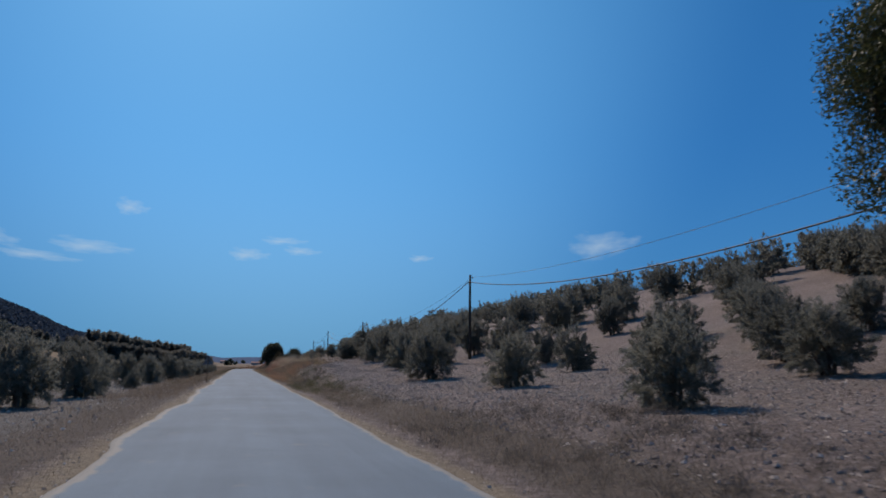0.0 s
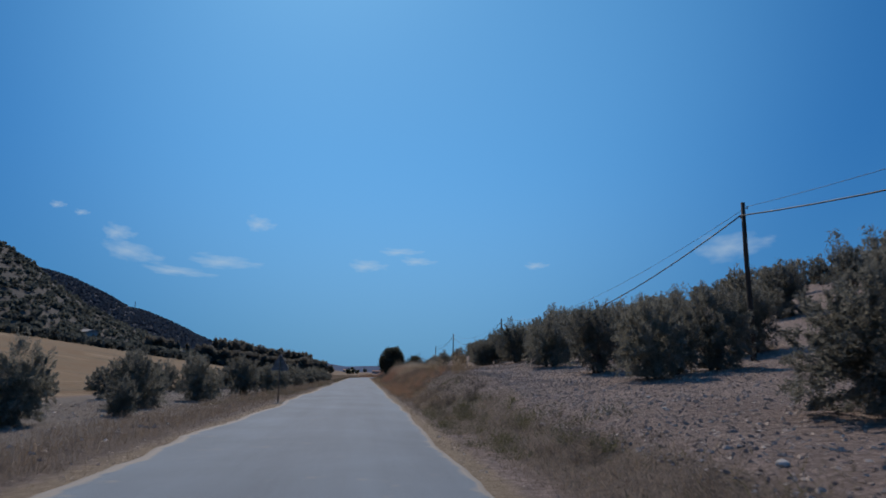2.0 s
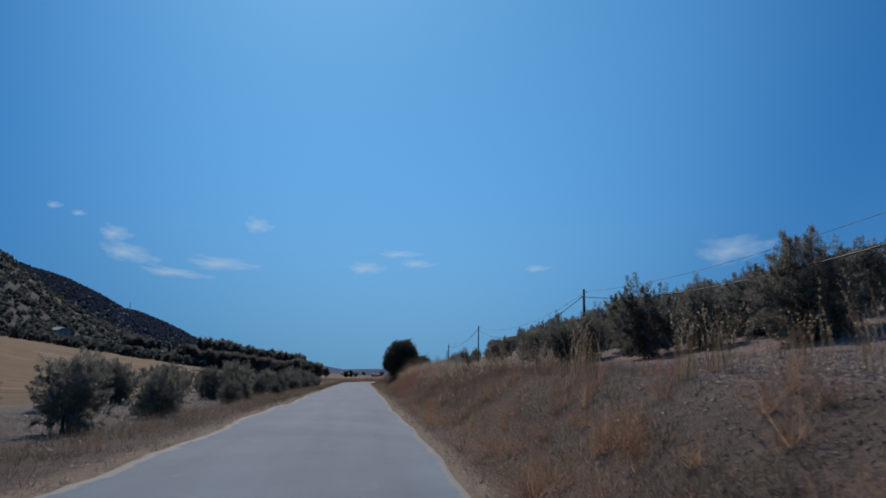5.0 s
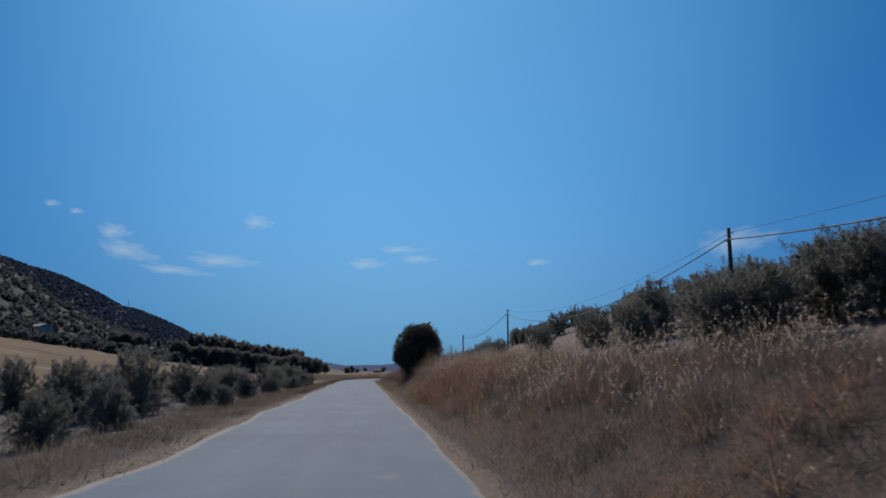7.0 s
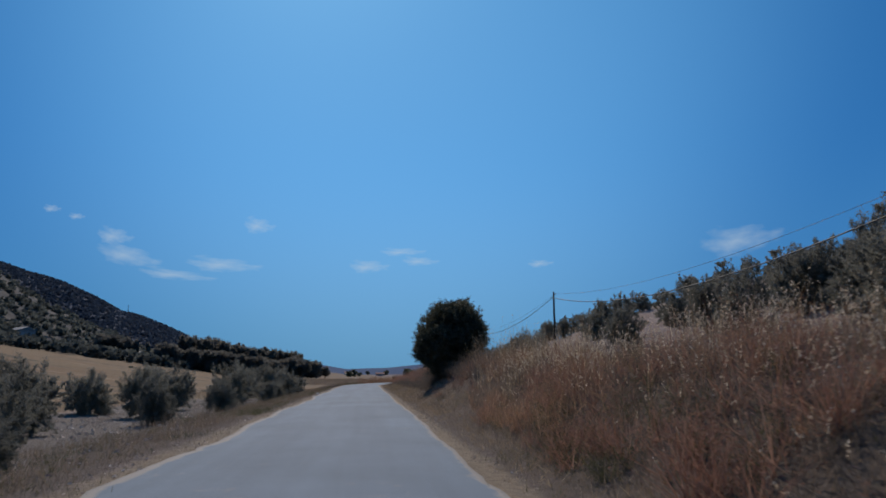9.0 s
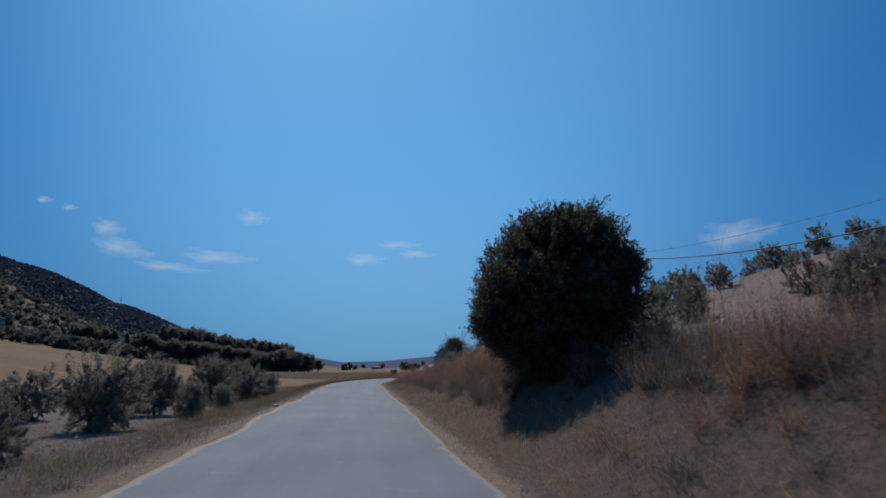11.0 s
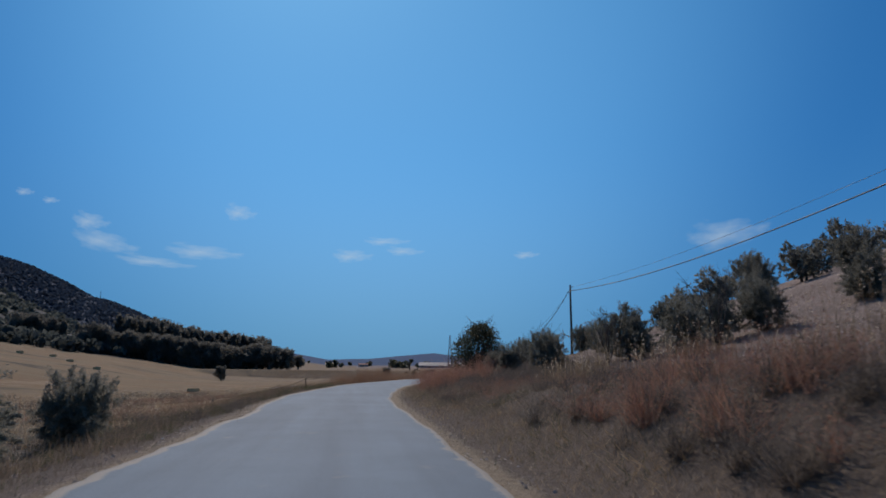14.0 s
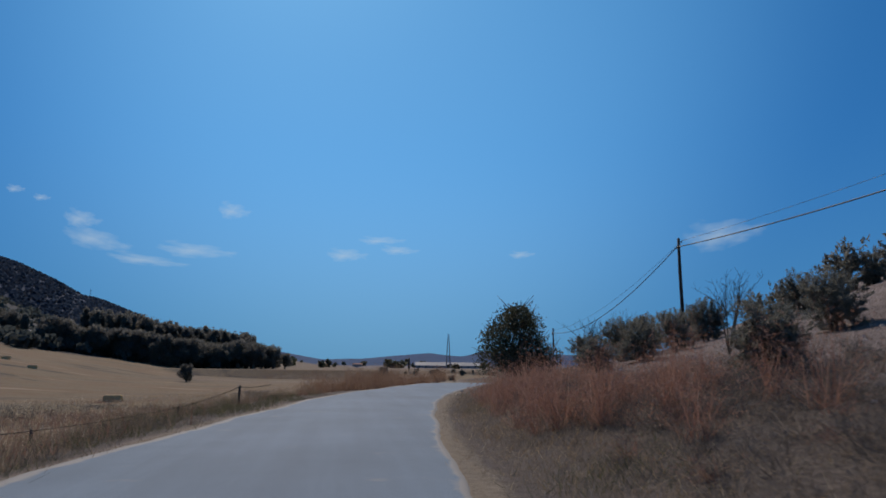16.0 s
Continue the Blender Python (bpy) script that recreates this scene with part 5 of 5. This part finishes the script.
def make_mast(x, y, h, label):
    root = new("lattice_mast")
    root.location = (x, y, float(land(x, y)) - 0.5)
    tagged(root, label, "mast")
    legs = []
    for sx, sy in ((1, 1), (1, -1), (-1, -1), (-1, 1)):
        v, f = tube([(sx * h * 0.06, sy * h * 0.06, 0), (sx * h * 0.012, sy * h * 0.012, h)], [h * 0.009, h * 0.006], 5)
        part("leg", mesh_from("mast_leg", v, f, M_STEEL), root)
    for i in range(7):
        z = h * (i + 1) / 8
        k = h * (0.06 - 0.048 * (i + 1) / 8)
        v, f = join([tube([(a * k, b * k, z), (c * k, d * k, z)], [h * 0.004] * 2, 4) for a, b, c, d in ((1, 1, 1, -1), (1, -1, -1, -1), (-1, -1, -1, 1), (-1, 1, 1, 1))])
        part("brace", mesh_from("mast_brace", v, f, M_STEEL), root)


make_mast(72, 620, 24, "slim grey lattice mast on the plain")
make_mast(-686, 2080, 30, "slim mast on the crest of the range")


# the warning sign, seen from behind
def make_sign(x, y, turn):
    z0 = float(land(x, y)) - 0.2
    root = new("road_sign")
    root.matrix_basis = pose(x, y, z0, 0, 0, turn)
    tagged(root, "grey back of a triangular warning sign on a steel post", "road sign")
    b, h, side = 1.30 - z0, 0.66, 0.37
    corners = [(-side, b), (side, b), (0, b + h)]
    ring = []
    for i, (cx, cz) in enumerate(corners):
        mx, mz = 0.0, b + h / 3
        for k in range(6):
            w = math.radians((210, 330, 90)[i] - 60 + 24 * k)
            ring.append((cx + (mx - cx) * 0.09 + 0.045 * math.cos(w), cz + (mz - cz) * 0.09 + 0.045 * math.sin(w)))
    n = len(ring)
    v = [(p, -0.012, q) for p, q in ring] + [(p, 0.012, q) for p, q in ring]
    f = [tuple(range(n)), tuple(range(2 * n - 1, n - 1, -1))] + [(i, i + n, (i + 1) % n + n, (i + 1) % n) for i in range(n)]
    plate = part("plate", mesh_from("sign_plate", v, f, M_SIGN), root, "bare grey metal back of the triangle")
    v = [(p * s, t, b + h / 3 + (q - b - h / 3) * s) for s, t in ((1.0, -0.028), (0.93, -0.028), (0.93, -0.012), (1.0, -0.012)) for p, q in ring]
    f = [(r * n + i, r * n + (i + 1) % n, ((r + 1) % 4) * n + (i + 1) % n, ((r + 1) % 4) * n + i) for r in range(4) for i in range(n)]
    part("rim", mesh_from("sign_rim", v, f, M_STEEL), plate, "folded pale metal edge")
    v, f = tube([(0, -0.045, 0), (0, -0.045, b + h * 0.82)], [0.03, 0.03], 12)
    part("post", mesh_from("sign_post", v, f, M_SIGNPOST, True), root, "brown-grey round steel post")
    for q in (0.16, 0.52):
        v, f = box(-0.16, 0.16, -0.024, -0.012, b + h * q - 0.02, b + h * q + 0.02)
        part("clamp", mesh_from("sign_clamp", v, f, M_STEEL), root)


M_SIGN = plain("sign_back", [(0.3, (0.14, 0.14, 0.145)), (0.7, (0.20, 0.20, 0.205))], 4, 0.6, 0.3, 0.1)
M_SIGNPOST = plain("sign_post", [(0.3, (0.13, 0.10, 0.075)), (0.7, (0.22, 0.17, 0.13))], 5, 0.8, 0.2, 0.2)
make_sign(-3.5, 50.6, -8)


# posts and a rail at the bend
def make_post(x, y, h, r, lean, label):
    z0 = float(land(x, y)) - 0.2
    v, f = tube([(0, 0, 0), (lean * h * 0.5, 0, h * 0.5 + 0.1), (lean * h, 0, h + 0.2)], [r, r * 0.95, r * 0.9], 8)
    ob = new("fence_post", mesh_from("fence_post", v, f, M_POLE, True))
    ob.location = (x, y, z0)
    tagged(ob, label, "post", "fence posts")


make_post(-3.05, 193.4, 0.68, 0.045, 0.02, "thin dark fence post in dry grass")
make_post(-4.85, 192.8, 0.30, 0.05, 0.05, "short dark post stub in dry grass")
make_post(-8.6, 191.6, 0.40, 0.05, -0.05, "short dark post stub in dry grass")


def fence_wire(ends, r):
    """A slack wire from post to post."""
    pts = []
    for p, q in zip(ends, ends[1:]):
        for i in range(8):
            k = i / 8
            x, y = p[0] + (q[0] - p[0]) * k, p[1] + (q[1] - p[1]) * k
            h = p[2] + (q[2] - p[2]) * k - 0.05 * math.sin(math.pi * k)
            pts.append((x, y, float(land(p[0], p[1])) * (1 - k) + float(land(q[0], q[1])) * k + h))
    v, f = tube(pts, [r] * len(pts), 5)
    tagged(new("fence_wire", mesh_from("fence_wire", v, f, M_POLE, True)), "dark slack rail of a low field fence", "fence")


fence_wire([(-2.2, 195.2, 0.62), (-3.05, 193.4, 0.63), (-4.85, 192.8, 0.28), (-8.6, 191.6, 0.36), (-13.0, 190.0, 0.2)], 0.012)
stand(PINES[0], 18.3, 351, (2.6, 2.6, 4.2), 0.4, 0.2)
stand(PINES[1], 24.5, 340, (3.4, 3.4, 3.6), 0.9, 0.2)
stand(BROADS[1], 10.5, 335, (3.4, 3.4, 3.6), 0.9, 0.2)


# ---------------------------------------------------------------- hillside scrub and far trees
def scrub(name, seed, n, pick, size, leaf, mat, label, per=26, flat=0.75):
    rng = np.random.default_rng(seed)
    x, y = pick(rng, n)
    s = size * (0.6 + 0.8 * rng.random(len(x)))
    z = land(x, y) + s * 0.45
    c = np.repeat(np.stack([x, y, z], 1), per, 0)
    sr = np.repeat(s, per)[:, None]
    d = rng.normal(size=c.shape)
    d /= np.linalg.norm(d, axis=1)[:, None]
    p = c + d * sr * np.array([0.6, 0.6, 0.6 * flat]) * (0.4 + 0.6 * rng.random(len(c)))[:, None]
    o = rng.normal(size=c.shape)
    o /= np.linalg.norm(o, axis=1)[:, None]
    q = np.cross(o, rng.normal(size=c.shape))
    q /= np.linalg.norm(q, axis=1)[:, None]
    v = np.stack([p - o * sr * leaf, p + q * sr * leaf, p + o * sr * leaf, p - q * sr * leaf], 1).reshape(-1, 3)
    k = np.arange(len(c)) * 4
    tagged(new(name, mesh_from(name, v, np.stack([k, k + 1, k + 2, k + 3], 1).tolist(), mat)), label, "bushes", kind="stuff")


def polar(r0, r1, a0, a1):
    def pick(g, n):
        r, a = r0 + (r1 - r0) * g.random(n), np.radians(a0 + (a1 - a0) * g.random(n))
        return r * np.sin(a), 60 + r * np.cos(a)
    return pick


scrub("hill_scrub", 301, 2300, polar(320, 640, -50, -11), 3.2, 0.26, M_SCRUB, "dark green scrub and small trees over the hillside")
scrub("hill_scrub", 302, 520, polar(300, 352, -52, -14), 3.6, 0.26, M_SCRUB, "dark trees along the foot of the hill")
scrub("range_forest", 303, 10500, polar(1450, 2150, -36, -8), 4.4, 0.5, M_HAZE_FOREST, "dark forest over the far mountain range, tinted haze blue", 12)
scrub("plain_scrub", 305, 120, lambda g, n: (16 + 50 * g.random(n), 262 + 90 * g.random(n)), 0.9, 0.2, M_SCRUB, "low dry scrub over the fields past the bend", 60)
scrub("plain_trees", 304, 45, polar(500, 1400, -9, 14), 6.0, 0.32, M_DARKLEAF, "scattered dark trees far across the plain")


# ---------------------------------------------------------------- clouds
def cloud_material():
    m, n, l, b = nodes_of("cloud")
    tc = n.new("ShaderNodeTexCoord")
    ln = n.new("ShaderNodeVectorMath")
    ln.operation = "LENGTH"
    l.new(tc.outputs["Object"], ln.inputs[0])
    no = n.new("ShaderNodeTexNoise")
    no.inputs["Scale"].default_value, no.inputs["Detail"].default_value = 2.2, 6
    l.new(tc.outputs["Object"], no.inputs["Vector"])
    a = n.new("ShaderNodeMath")
    a.operation = "MULTIPLY_ADD"
    l.new(no.outputs["Fac"], a.inputs[0])
    a.inputs[1].default_value = 1.5
    a.inputs[2].default_value = 0.0
    s = n.new("ShaderNodeMath")
    s.operation = "SUBTRACT"
    l.new(a.outputs[0], s.inputs[0])
    l.new(ln.outputs["Value"], s.inputs[1])
    f = ramp(n, l, s.outputs[0], [(0.0, (0, 0, 0)), (0.9, (0.46, 0.46, 0.46))])
    e = n.new("ShaderNodeEmission")
    e.inputs[0].default_value = (0.66, 0.84, 1.0, 1)
    e.inputs[1].default_value = 0.72
    t = n.new("ShaderNodeBsdfTransparent")
    x = n.new("ShaderNodeMixShader")
    l.new(f, x.inputs[0])
    l.new(t.outputs[0], x.inputs[1])
    l.new(e.outputs[0], x.inputs[2])
    l.new(x.outputs[0], n["Material Output"].inputs[0])
    return m


M_CLOUD = cloud_material()


def make_cloud(az, el, w, h, tilt=0):
    """A thin drift of cloud, far off, given by its bearing and height over the horizon in degrees."""
    r = 4000.0
    a, e = radians(az), radians(el)
    c = Vector((r * math.cos(e) * math.sin(a), 80 + r * math.cos(e) * math.cos(a), r * math.sin(e)))
    n = 12
    v, f = [], []
    for i in range(n + 1):
        for j in range(n + 1):
            x, z = 2 * i / n - 1, 2 * j / n - 1
            v.append((x, 0.10 * noise.noise(Vector((x * 2 + az, z * 2, el))), z))
    for i in range(n):
        for j in range(n):
            k = i * (n + 1) + j
            f.append((k, k + 1, k + n + 2, k + n + 1))
    ob = new("cloud", mesh_from("cloud", v, f, M_CLOUD, True))
    ob.matrix_basis = Matrix.LocRotScale(c, Euler((0, radians(tilt), -a)), Vector((r * radians(w) / 2, 60, r * radians(h) / 2)))
    ob.visible_shadow = False
    tagged(ob, "thin white wisp of cloud low in the blue sky", "cloud", "small clouds", "structure")


for az, el, w, h, tilt in [(-12.3, 9.05, 8.0, 1.7, 3), (-0.1, 9.3, 4.6, 1.6, 2), (2.8, 10.6, 5.4, 1.0, 0), (4.4, 9.8, 4.4, 1.1, 3), (-9.5, 12.45, 3.4, 1.9, 8),
                           (31.0, 10.6, 8.2, 3.4, -3), (15.0, 9.5, 3.0, 0.9, 0), (-19.5, 9.4, 6.4, 2.3, 14), (-15.9, 8.05, 8.0, 1.2, 5), (-24.9, 12.4, 1.6, 0.8, 0), (-23.2, 12.0, 1.5, 0.7, 0), (-20.5, 10.8, 3.4, 1.9, 10)]:
    make_cloud(az, el, w, h, tilt)
